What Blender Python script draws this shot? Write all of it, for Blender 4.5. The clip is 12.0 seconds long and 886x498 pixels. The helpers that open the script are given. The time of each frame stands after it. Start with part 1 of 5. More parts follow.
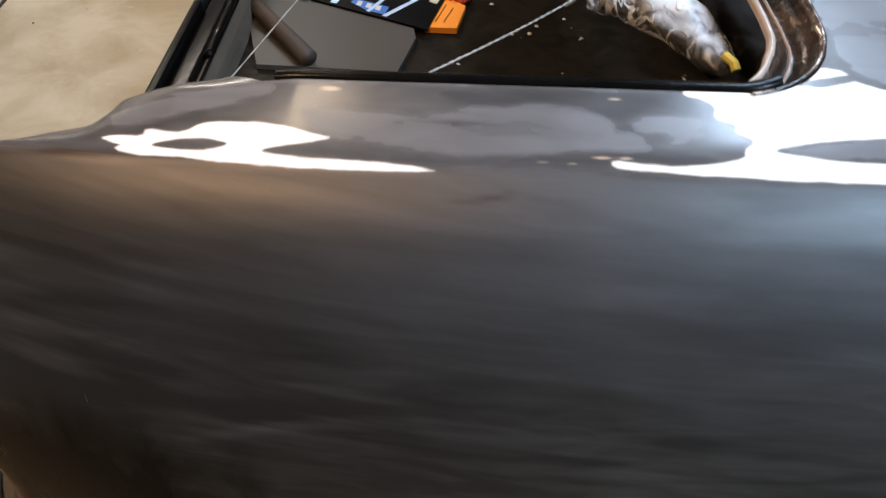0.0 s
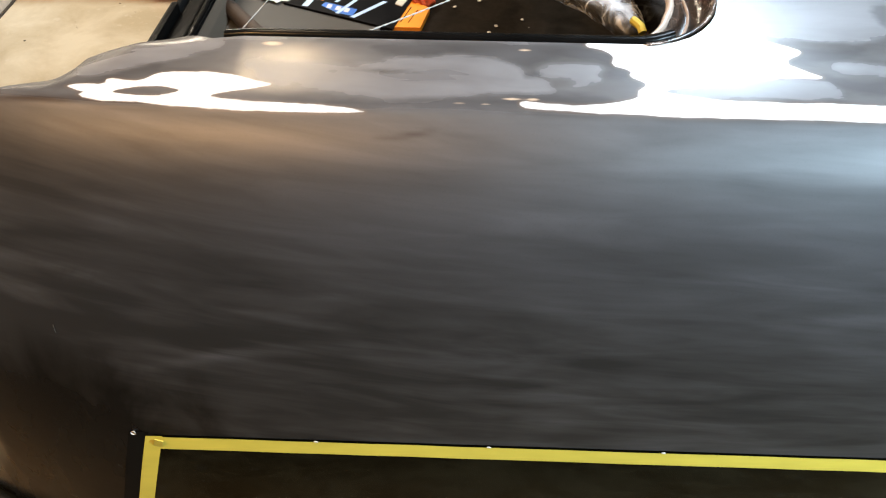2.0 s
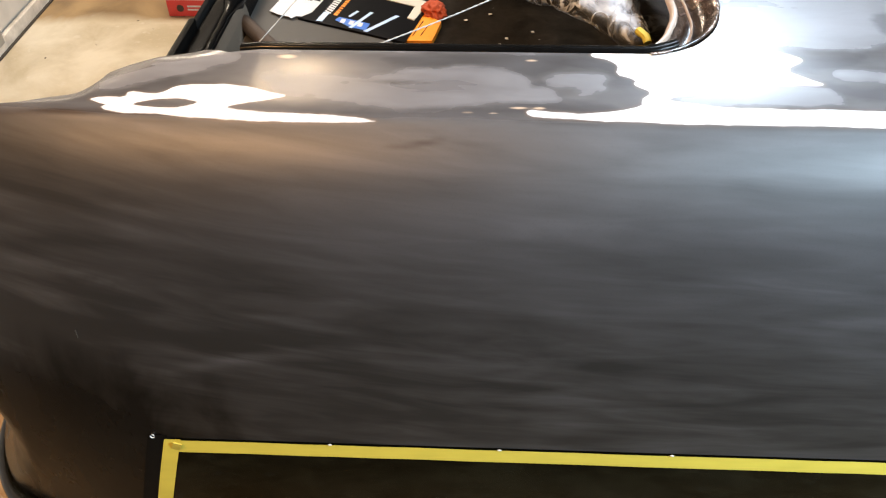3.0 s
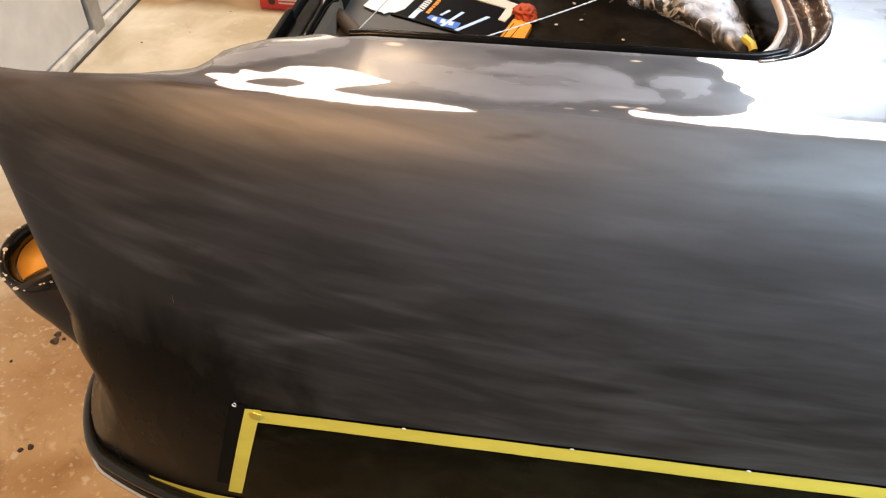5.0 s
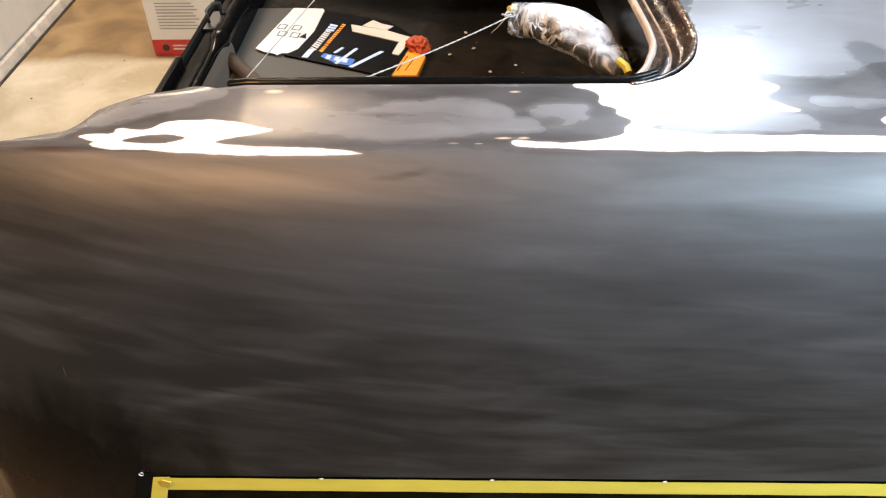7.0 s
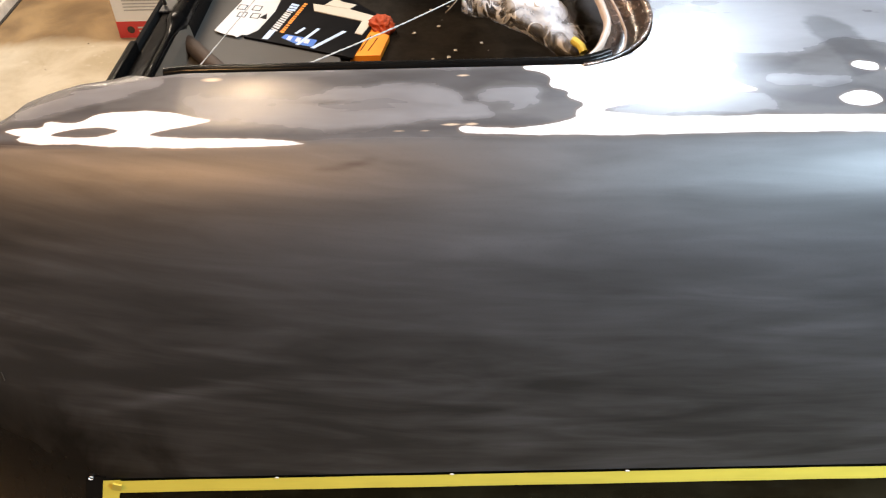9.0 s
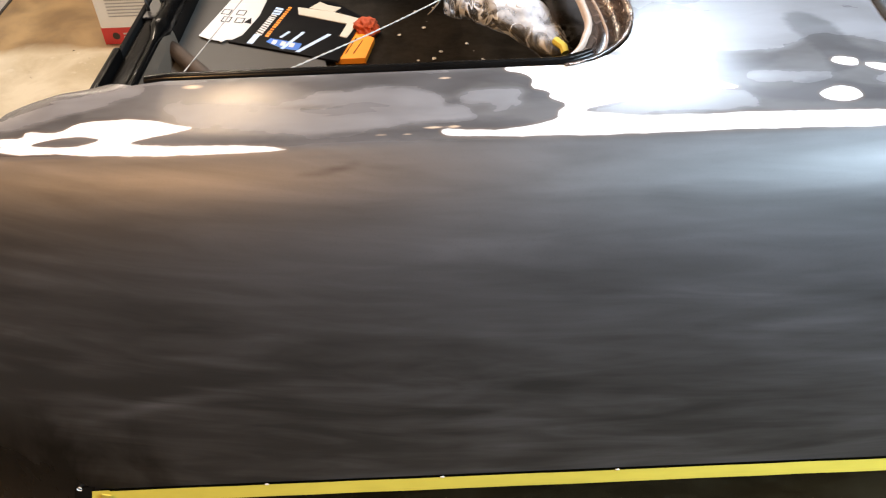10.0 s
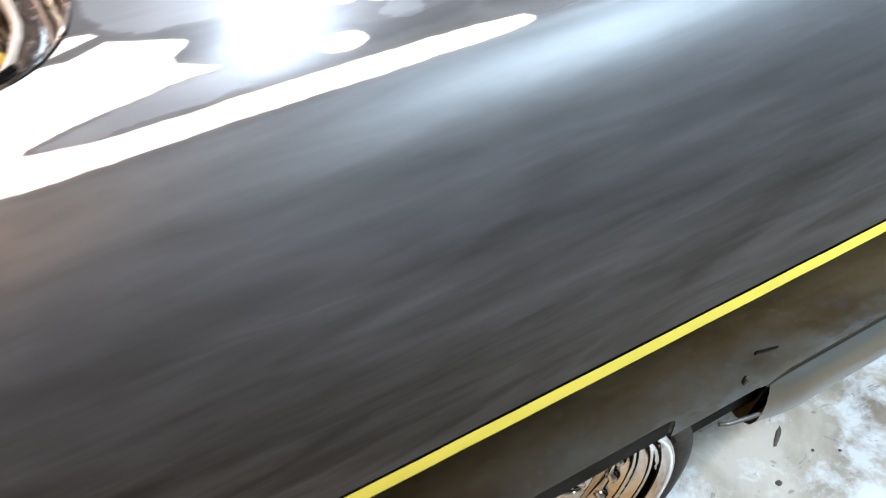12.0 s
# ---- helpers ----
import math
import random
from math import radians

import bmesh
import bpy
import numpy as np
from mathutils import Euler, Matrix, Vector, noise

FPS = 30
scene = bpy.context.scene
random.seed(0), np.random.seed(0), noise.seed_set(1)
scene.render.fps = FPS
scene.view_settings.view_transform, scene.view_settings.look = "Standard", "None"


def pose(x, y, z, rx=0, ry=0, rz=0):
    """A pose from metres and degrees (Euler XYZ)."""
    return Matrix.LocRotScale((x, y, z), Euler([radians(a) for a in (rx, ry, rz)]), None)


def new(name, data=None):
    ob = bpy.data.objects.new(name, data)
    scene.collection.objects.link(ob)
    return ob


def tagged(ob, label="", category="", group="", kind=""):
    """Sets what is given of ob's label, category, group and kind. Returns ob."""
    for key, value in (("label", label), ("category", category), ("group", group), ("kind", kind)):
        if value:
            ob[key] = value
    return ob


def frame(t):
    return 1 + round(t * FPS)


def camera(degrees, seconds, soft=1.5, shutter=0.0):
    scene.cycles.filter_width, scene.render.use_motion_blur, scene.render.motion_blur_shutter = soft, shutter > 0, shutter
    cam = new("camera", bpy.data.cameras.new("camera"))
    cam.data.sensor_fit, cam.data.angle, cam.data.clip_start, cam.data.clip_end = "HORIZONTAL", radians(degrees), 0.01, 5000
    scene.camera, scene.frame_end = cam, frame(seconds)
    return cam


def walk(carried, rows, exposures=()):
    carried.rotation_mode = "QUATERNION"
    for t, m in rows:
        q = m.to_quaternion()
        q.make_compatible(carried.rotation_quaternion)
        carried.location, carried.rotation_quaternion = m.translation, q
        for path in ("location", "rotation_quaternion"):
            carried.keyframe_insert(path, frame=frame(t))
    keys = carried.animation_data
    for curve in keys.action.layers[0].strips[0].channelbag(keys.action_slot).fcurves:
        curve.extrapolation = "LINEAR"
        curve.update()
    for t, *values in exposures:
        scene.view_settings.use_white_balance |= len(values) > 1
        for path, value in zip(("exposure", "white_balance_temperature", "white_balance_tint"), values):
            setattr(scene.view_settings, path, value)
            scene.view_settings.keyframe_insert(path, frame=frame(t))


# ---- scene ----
cam = camera(58.56, 12.0, soft=1.2, shutter=0.25)
# seconds, place, yaw, pitch and lean of the carried camera
PATH = [
    (0, 0.2605, -0.3476, 1.4500, 2.02, -45.52, -0.71),
    (0.1, 0.2624, -0.3689, 1.4395, 1.57, -44.96, -0.04),
    (0.2, 0.2730, -0.3986, 1.4431, 0.80, -44.22, -0.14),
    (0.3, 0.2870, -0.4193, 1.4389, 0.53, -44.21, 0.80),
    (0.5, 0.2978, -0.4352, 1.4454, 0.01, -44.50, 0.64),
    (1, 0.3211, -0.4555, 1.4524, -2.47, -42.85, -1.20),
    (1.5, 0.3247, -0.4628, 1.4498, 0.41, -41.99, -0.25),
    (2, 0.3235, -0.4574, 1.4422, 1.61, -43.34, -0.47),
    (2.5, 0.3291, -0.4691, 1.4456, 2.58, -42.59, 0.36),
    (4.3, 0.3130, -0.4829, 1.4536, 4.54, -42.16, 0.18),
    (4.5, 0.3067, -0.4883, 1.4511, 5.50, -41.95, -0.09),
    (5, 0.3026, -0.4944, 1.4443, 9.00, -41.87, 0.56),
    (5.5, 0.3163, -0.4900, 1.4405, 6.69, -41.93, 0.75),
    (6, 0.3233, -0.4858, 1.4466, 3.78, -41.02, 0.91),
    (6.5, 0.3307, -0.4828, 1.4468, 2.56, -40.20, 1.36),
    (7, 0.3288, -0.4813, 1.4505, 1.87, -40.00, 1.12),
    (9, 0.3605, -0.4535, 1.4437, 0.44, -41.71, 1.52),
    (9.5, 0.3713, -0.4488, 1.4403, -2.22, -42.02, 1.47),
    (10, 0.3675, -0.4514, 1.4450, -0.27, -41.72, 2.19),
    (10.5, 0.3668, -0.4275, 1.4420, -7.04, -42.82, -0.02),
    (10.8, 0.3549, -0.4085, 1.4449, -13.35, -44.34, -0.46),
    (11, 0.3455, -0.3937, 1.4343, -17.57, -45.61, -1.02),
    (11.2, 0.3344, -0.3880, 1.4197, -21.87, -46.10, -2.10),
    (11.5, 0.3667, -0.3465, 1.4202, -26.61, -48.06, -4.11),
    (11.7, 0.4250, -0.3497, 1.4209, -27.59, -47.92, -2.81),
    (12, 0.5648, -0.3233, 1.3931, -26.35, -47.78, 2.91),
]
EXPOSURE = [(0, -0.75, 5850, 15), (0.5, -0.60, 5850, 13), (1.0, -0.22, 5900, 9), (1.5, -0.12, 6100, 10), (2.0, -0.10, 6250, 12), (4.3, -0.07, 6500, 17.5), (12, -0.04, 6500, 17.5)]
walk(cam, [(t, pose(x, y, z, 0, 0, yaw) @ pose(0, 0, 0, 90 + pitch) @ pose(0, 0, 0, 0, 0, -lean)) for t, x, y, z, yaw, pitch, lean in PATH], EXPOSURE)

# ---- light ----
world = bpy.data.worlds.new("world")
world.use_nodes = True
scene.world = world
world.node_tree.nodes["Background"].inputs[0].default_value = (0.014, 0.014, 0.016, 1)
world.node_tree.nodes["Background"].inputs[1].default_value = 1.0

WARM_LAMP = (-0.145, 0.64, 2.36)
COOL_LAMP = (1.00, 0.97, 2.36)
LAMP_LENGTH = {WARM_LAMP: 0.60, COOL_LAMP: 1.15}
LAMP_TURN = {WARM_LAMP: -4, COOL_LAMP: -8}


def lamp(name, place, power, colour, sx, sy, turn=0):
    data = bpy.data.lights.new(name, "AREA")
    data.shape, data.size, data.size_y = "RECTANGLE", sx, sy
    data.energy, data.color = power, colour
    ob = new(name, data)
    ob.matrix_world = pose(*place, 0, 0, turn)
    return ob


WARM_BULB = (-0.30, -0.53, 2.34)
COOL_BULB = (1.80, -0.72, 2.34)
lamp("warm_light", (WARM_LAMP[0], WARM_LAMP[1], WARM_LAMP[2] - 0.08), 9.5, (1.0, 0.74, 0.44), 0.06, LAMP_LENGTH[WARM_LAMP], LAMP_TURN[WARM_LAMP])
lamp("cool_light", (COOL_LAMP[0], COOL_LAMP[1], COOL_LAMP[2] - 0.08), 45, (0.71, 0.875, 1.0), 0.18, LAMP_LENGTH[COOL_LAMP], LAMP_TURN[COOL_LAMP])
lamp("warm_bulb_light", (WARM_BULB[0], WARM_BULB[1], WARM_BULB[2] - 0.09), 34, (1.0, 0.55, 0.21), 0.09, 0.08)
lamp("cool_bulb_light", (COOL_BULB[0], COOL_BULB[1], COOL_BULB[2] - 0.09), 166, (0.64, 0.865, 1.0), 0.36, 0.36)
# added fill without a known source, brightens the far floor and carton
lamp("back_fill_light", (-0.8, 2.6, 2.28), 58, (1.0, 0.86, 0.65), 0.9, 0.12)


# ---- materials ----
class Nodes:
    """Short hand for a node material."""

    def __init__(self, name):
        self.m = bpy.data.materials.new(name)
        self.m.use_nodes = True
        self.t = self.m.node_tree
        self.b = self.t.nodes["Principled BSDF"]

    def n(self, kind, **kw):
        node = self.t.nodes.new(kind)
        for k, v in kw.items():
            if k in node.inputs:
                node.inputs[k].default_value = v
        return node

    def link(self, a, b):
        self.t.links.new(a, b)

    def coords(self, scale=(1, 1, 1), rot=(0, 0, 0), kind="Object"):
        c = self.n("ShaderNodeTexCoord")
        m = self.n("ShaderNodeMapping", Scale=scale, Rotation=rot)
        self.link(c.outputs[kind], m.inputs["Vector"])
        return m.outputs["Vector"]

    def noise(self, scale, detail=5, rough=0.55, stretch=(1, 1, 1), distort=0.0, rot=(0, 0, 0)):
        v = self.coords(stretch, rot)
        node = self.n("ShaderNodeTexNoise", Scale=scale, Detail=detail, Roughness=rough, Distortion=distort)
        self.link(v, node.inputs["Vector"])
        return node.outputs["Fac"]

    def ramp(self, fac, stops):
        node = self.n("ShaderNodeValToRGB")
        el = node.color_ramp.elements
        el[0].position, el[0].color = stops[0][0], (*stops[0][1], 1)
        el[1].position, el[1].color = stops[-1][0], (*stops[-1][1], 1)
        for p, c in stops[1:-1]:
            e = el.new(p)
            e.color = (*c, 1)
        self.link(fac, node.inputs["Fac"])
        return node.outputs["Color"]

    def range(self, fac, a, b, c, d):
        node = self.n("ShaderNodeMapRange")
        for i, v in enumerate((a, b, c, d)):
            node.inputs[i + 1].default_value = v
        self.link(fac, node.inputs[0])
        return node.outputs[0]

    def math(self, op, a, b):
        node = self.n("ShaderNodeMath")
        node.operation = op
        for i, v in enumerate((a, b)):
            if isinstance(v, (int, float)):
                node.inputs[i].default_value = v
            else:
                self.link(v, node.inputs[i])
        return node.outputs[0]

    def mix(self, fac, a, b):
        node = self.n("ShaderNodeMix")
        node.data_type = "RGBA"
        for i, v in ((0, fac), (6, a), (7, b)):
            if isinstance(v, (int, float)):
                node.inputs[i].default_value = v if i == 0 else (v, v, v, 1)
            elif isinstance(v, tuple):
                node.inputs[i].default_value = (*v, 1)
            else:
                self.link(v, node.inputs[i])
        return node.outputs[2]

    def attr(self, name):
        node = self.n("ShaderNodeAttribute")
        node.attribute_name = name
        return node.outputs["Fac"]

    def set(self, key, v):
        if isinstance(v, (int, float)):
            self.b.inputs[key].default_value = v
        elif isinstance(v, tuple):
            self.b.inputs[key].default_value = (*v, 1)
        else:
            self.link(v, self.b.inputs[key])

    def bump(self, fac, strength, dist):
        node = self.n("ShaderNodeBump", Strength=strength, Distance=dist)
        self.link(fac, node.inputs["Height"])
        self.link(node.outputs[0], self.b.inputs["Normal"])


def simple(name, colour, rough=0.5, metal=0.0, vary=0.25, scale=30.0, bump=0.0, stretch=(1, 1, 1), coat=0.0, spec=0.5):
    """A surface with two scales of variation of tone and gloss."""
    k = Nodes(name)
    a, b = k.noise(scale, 6, 0.6, stretch), k.noise(scale * 0.17, 3, 0.5, stretch)
    f = k.math("ADD", k.math("MULTIPLY", a, 0.6), k.math("MULTIPLY", b, 0.4))
    lo, hi = tuple(c * (1 - vary) for c in colour), tuple(min(c * (1 + vary), 1) for c in colour)
    k.set("Base Color", k.ramp(f, [(0.3, lo), (0.7, hi)]))
    k.set("Roughness", k.range(f, 0.3, 0.7, max(rough * 0.8, 0.02), min(rough * 1.2, 1)))
    k.set("Metallic", metal)
    k.b.inputs["Specular IOR Level"].default_value = spec
    k.b.inputs["Coat Weight"].default_value = coat
    if bump:
        k.bump(a, bump, 0.002)
    return k.m


def sanded_paint():
    """Charcoal coat wet-sanded by hand: fanning streaks along the body, layered grey on the crown, pale primer where it is rubbed through."""
    k = Nodes("sanded_paint")
    crown, bare, brown = k.attr("crown"), k.attr("bare"), k.attr("brown")
    flow = k.n("ShaderNodeAttribute")
    flow.attribute_name = "flow"

    def along(scale, detail, rough, stretch, distort, turn=0.0):
        m = k.n("ShaderNodeMapping", Scale=stretch, Rotation=(0, 0, turn))
        k.link(flow.outputs["Vector"], m.inputs["Vector"])
        node = k.n("ShaderNodeTexNoise", Scale=scale, Detail=detail, Roughness=rough, Distortion=distort)
        k.link(m.outputs["Vector"], node.inputs["Vector"])
        return node.outputs["Fac"]

    def total(*terms):
        out = None
        for fac, weight in terms:
            term = k.math("MULTIPLY", fac, weight)
            out = term if out is None else k.math("ADD", out, term)
        return out

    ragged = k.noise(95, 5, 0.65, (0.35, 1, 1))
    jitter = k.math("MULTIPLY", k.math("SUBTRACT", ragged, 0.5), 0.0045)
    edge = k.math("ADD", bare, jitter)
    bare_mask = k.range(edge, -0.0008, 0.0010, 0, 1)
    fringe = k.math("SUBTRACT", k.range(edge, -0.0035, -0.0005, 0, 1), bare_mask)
    # streaks left by the sanding block: broad drifts, slim ones, hairs, and a second hand crossing them
    st1 = along(2.4, 3, 0.5, (1.2, 5.0, 1), 1.3)
    st2 = along(5.5, 4, 0.55, (0.80, 5.8, 1), 1.3, 0.09)
    st3 = along(15, 4, 0.55, (0.42, 4.8, 1), 1.0, -0.10)
    st4 = along(10, 3, 0.5, (0.55, 4.2, 1), 1.2, 0.26)
    fine = k.noise(160, 3, 0.6, (0.25, 2, 2))
    haze = k.noise(3.4, 3, 0.5, (1, 1.4, 1.4), 0.8)
    streak = total((st1, 0.34), (st2, 0.28), (st3, 0.08), (st4, 0.12), (haze, 0.18))
    streak = k.math("ADD", streak, k.math("MULTIPLY", k.attr("stroke"), k.range(st2, 0.35, 0.6, 0.04, 0.105)))
    # calmer streaks higher up; tone raised there, lowered at the tail, imitating light falloff
    calm_lift = k.attr("even_lift")
    streak = k.math("ADD", k.math("MULTIPLY", k.math("SUBTRACT", streak, 0.505), k.range(calm_lift, 0, 1, 0.82, 0.37)), k.math("SUBTRACT", k.range(calm_lift, 0, 1, 0.478, 0.540), k.math("MULTIPLY", k.attr("tail"), 0.075)))
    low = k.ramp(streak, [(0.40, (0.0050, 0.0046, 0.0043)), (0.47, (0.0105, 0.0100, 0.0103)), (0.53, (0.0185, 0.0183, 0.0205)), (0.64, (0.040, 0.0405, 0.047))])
    grain = k.noise(420, 3, 0.7)
    low = k.mix(k.range(grain, 0.30, 0.45, 0.30, 0), low, (0.004, 0.004, 0.004))
    # layers of grey on the crown, their edges feathered by the sanding
    cl = k.noise(5.0, 3, 0.45, (1.0, 2.6, 2.6), 1.1)
    cl2 = k.noise(18, 4, 0.5, (0.7, 2.4, 2.4), 0.8)
    cl3 = k.noise(48, 4, 0.6, (0.55, 1.8, 1.8), 0.6)
    feather = total((cl2, 0.010), (cl, 0.006), (cl3, 0.008))
    feather = k.math("SUBTRACT", feather, 0.012)
    light = k.range(k.math("ADD", k.attr("light_layer"), feather), -0.0036, 0.0036, 0, 1)
    dark = k.range(k.math("ADD", k.attr("dark_layer"), k.math("ADD", feather, k.math("MULTIPLY", k.math("SUBTRACT", cl3, 0.5), 0.008))), -0.0032, 0.0032, 0, 1)
    cloud = total((cl, 0.6), (cl2, 0.4))
    mid = k.ramp(cloud, [(0.38, (0.050, 0.048, 0.048)), (0.62, (0.085, 0.083, 0.085))])
    pale = k.ramp(cloud, [(0.38, (0.090, 0.088, 0.092)), (0.62, (0.128, 0.128, 0.136))])
    deep = k.ramp(cloud, [(0.38, (0.037, 0.0355, 0.036)), (0.62, (0.058, 0.057, 0.060))])
    high = k.mix(dark, k.mix(light, mid, pale), deep)
    high = k.mix(k.range(k.attr("spot"), -0.05, 0.55, 0, 0.7), high, (0.55, 0.42, 0.30))
    base = k.mix(crown, low, high)
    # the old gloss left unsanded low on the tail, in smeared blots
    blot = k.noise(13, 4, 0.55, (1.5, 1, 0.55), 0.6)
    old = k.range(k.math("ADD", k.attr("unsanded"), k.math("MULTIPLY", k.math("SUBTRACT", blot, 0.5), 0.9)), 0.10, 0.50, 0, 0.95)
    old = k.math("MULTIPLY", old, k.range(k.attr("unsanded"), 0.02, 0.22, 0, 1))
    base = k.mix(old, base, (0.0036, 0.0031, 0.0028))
    base = k.mix(k.math("MULTIPLY", fringe, 0.25), base, (0.17, 0.115, 0.075))
    base = k.mix(k.math("MULTIPLY", brown, 0.6), base, (0.024, 0.015, 0.011))
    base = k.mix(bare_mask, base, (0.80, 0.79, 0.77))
    k.set("Base Color", base)
    rough = k.math("ADD", k.range(streak, 0.42, 0.60, 0.62, 0.55), k.math("MULTIPLY", k.math("SUBTRACT", fine, 0.5), 0.05))
    rr = k.mix(crown, rough, k.math("ADD", k.range(cloud, 0.4, 0.62, 0.19, 0.27), k.math("MULTIPLY", light, 0.08)))
    rr = k.mix(old, rr, k.range(blot, 0.4, 0.6, 0.20, 0.34))
    k.set("Roughness", k.mix(bare_mask, rr, 0.45))
    k.set("Specular IOR Level", k.mix(brown, k.mix(old, k.mix(crown, k.range(streak, 0.42, 0.60, 0.36, 1.0), 0.50), 0.10), 0.42))
    coat = k.mix(crown, k.range(streak, 0.42, 0.60, 0.18, 0.30), 0.08)
    k.set("Coat Weight", k.mix(brown, k.mix(old, coat, 0.0), 0.0))
    k.b.inputs["Coat Roughness"].default_value = 0.41
    k.bump(k.math("ADD", k.math("MULTIPLY", st2, 0.5), k.math("MULTIPLY", fine, 0.06)), 0.12, 0.002)
    return k.m


def gloss_black(name="gloss_black", tone=0.0015, rough=0.03, spec=0.125, tint=(0.92, 0.95, 0.62)):
    k = Nodes(name)
    wave = k.noise(6, 3, 0.5)
    dirt = k.noise(40, 6, 0.65)
    k.set("Base Color", k.ramp(dirt, [(0.35, (tone, tone, tone * 0.6)), (0.75, (tone * 2.2, tone * 2.1, tone * 1.2))]))
    k.set("Roughness", k.range(dirt, 0.3, 0.8, rough, rough * 2.2))
    k.b.inputs["Specular IOR Level"].default_value = spec
    k.b.inputs["Specular Tint"].default_value = (*tint, 1)
    k.bump(k.math("ADD", wave, k.math("MULTIPLY", dirt, 0.05)), 0.10, 0.01)
    return k.m


def concrete():
    k = Nodes("concrete_floor")
    big, mid, fine = k.noise(0.7, 5, 0.55, distort=0.8), k.noise(4, 7, 0.6, distort=0.5), k.noise(90, 6, 0.7)
    f = k.math("ADD", k.math("MULTIPLY", big, 0.55), k.math("MULTIPLY", mid, 0.45))
    c = k.ramp(f, [(0.32, (0.15, 0.072, 0.023)), (0.46, (0.30, 0.172, 0.066)), (0.60, (0.41, 0.285, 0.150))])
    where = k.n("ShaderNodeSeparateXYZ")
    tc = k.n("ShaderNodeTexCoord")
    k.link(tc.outputs["Object"], where.inputs[0])
    c = k.mix(k.range(k.noise(14, 6, 0.65, distort=0.8), 0.54, 0.66, 0, 0.35), c, (0.15, 0.075, 0.025))
    c = k.mix(k.range(k.noise(40, 3, 0.5, distort=0.3), 0.62, 0.68, 0, 0.45), c, (0.56, 0.43, 0.27))
    # floor paler and greyer towards the far side
    far_pale = k.range(k.math("ADD", where.outputs[1], k.math("MULTIPLY", big, 1.2)), 1.25, 2.0, 0, 0.85)
    c = k.mix(far_pale, c, k.ramp(mid, [(0.35, (0.45, 0.39, 0.275)), (0.62, (0.62, 0.575, 0.47))]))
    spots = k.range(k.noise(23, 4, 0.5), 0.64, 0.70, 0, 0.6)
    c = k.mix(spots, c, (0.55, 0.50, 0.42))
    c = k.mix(k.range(k.noise(75, 3, 0.6), 0.62, 0.70, 0, 0.55), c, (0.56, 0.46, 0.32))
    dark = k.range(k.noise(9, 5, 0.6, distort=1.0), 0.69, 0.76, 0, 0.75)
    c = k.mix(dark, c, (0.09, 0.075, 0.06))
    # pale dried splashes on the floor beside the wheel
    near = k.math("MULTIPLY", k.math("MULTIPLY", k.range(where.outputs[0], 0.7, 1.1, 0, 1), k.range(where.outputs[0], 3.4, 2.2, 0.25, 1)), k.math("MULTIPLY", k.range(where.outputs[1], 1.4, 0.6, 0, 1), k.range(where.outputs[1], -0.45, -0.15, 0, 1)))
    c = k.mix(k.math("MULTIPLY", near, 0.8), c, k.ramp(mid, [(0.36, (0.10, 0.10, 0.09)), (0.5, (0.20, 0.195, 0.175)), (0.62, (0.30, 0.295, 0.27))]))
    splash = k.math("MULTIPLY", k.range(k.noise(7, 6, 0.68, distort=0.25), 0.49, 0.60, 0, 1), near)
    c = k.mix(k.math("MULTIPLY", splash, 0.75), c, (0.42, 0.43, 0.435))
    c = k.mix(k.math("MULTIPLY", k.range(k.noise(16, 5, 0.6, distort=1.5), 0.64, 0.68, 0, 0.8), near), c, (0.13, 0.12, 0.11))
    # mottled stains; unseen working side darkened to dim its bounce onto the panel
    bounce_dim = k.math("MULTIPLY", k.range(k.math("ADD", where.outputs[1], k.math("MULTIPLY", big, 0.5)), 0.0, -0.6, 0, 0.8), k.range(where.outputs[0], 1.5, 0.6, 0.62, 1))
    c = k.mix(bounce_dim, c, k.ramp(k.noise(9, 7, 0.68, distort=0.9), [(0.40, (0.012, 0.010, 0.006)), (0.47, (0.055, 0.048, 0.026)), (0.52, (0.10, 0.086, 0.048)), (0.60, (0.24, 0.21, 0.13))]))
    # brown strip along the far side: the carton's shade painted into the floor
    strip = k.math("MULTIPLY", k.range(k.math("ADD", where.outputs[1], k.math("MULTIPLY", mid, 0.25)), 2.52, 2.60, 0, 0.93), k.range(where.outputs[0], -0.55, -0.75, 0, 1))
    c = k.mix(strip, c, k.ramp(mid, [(0.35, (0.155, 0.090, 0.034)), (0.62, (0.31, 0.20, 0.085))]))
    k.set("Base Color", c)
    k.set("Roughness", k.range(mid, 0.3, 0.7, 0.28, 0.6))
    k.bump(k.math("ADD", k.math("MULTIPLY", fine, 0.4), mid), 0.25, 0.004)
    return k.m


M_SAND = sanded_paint()
M_GLOSS = gloss_black()
M_GUTTER = gloss_black("gutter_black", 0.003, 0.07, 0.5, (1, 1, 1))
M_FLOOR = concrete()
M_WALL = simple("white_wall", (0.54, 0.515, 0.475), 0.55, vary=0.14, scale=9, bump=0.1)
M_CEIL = simple("ceiling_white", (0.46, 0.455, 0.44), 0.8, vary=0.08, scale=5, bump=0.15)
M_BACKWALL = simple("grey_block_wall", (0.33, 0.36, 0.38), 0.8, vary=0.2, scale=10, bump=0.3)
M_SATIN = simple("satin_black", (0.012, 0.012, 0.013), 0.4, vary=0.4, scale=25)
M_TRIM = simple("dirty_trim", (0.56, 0.52, 0.46), 0.7, vary=0.5, scale=14, bump=0.3)
M_STEEL = simple("galvanised", (0.38, 0.39, 0.40), 0.4, 0.8, vary=0.2, scale=20)
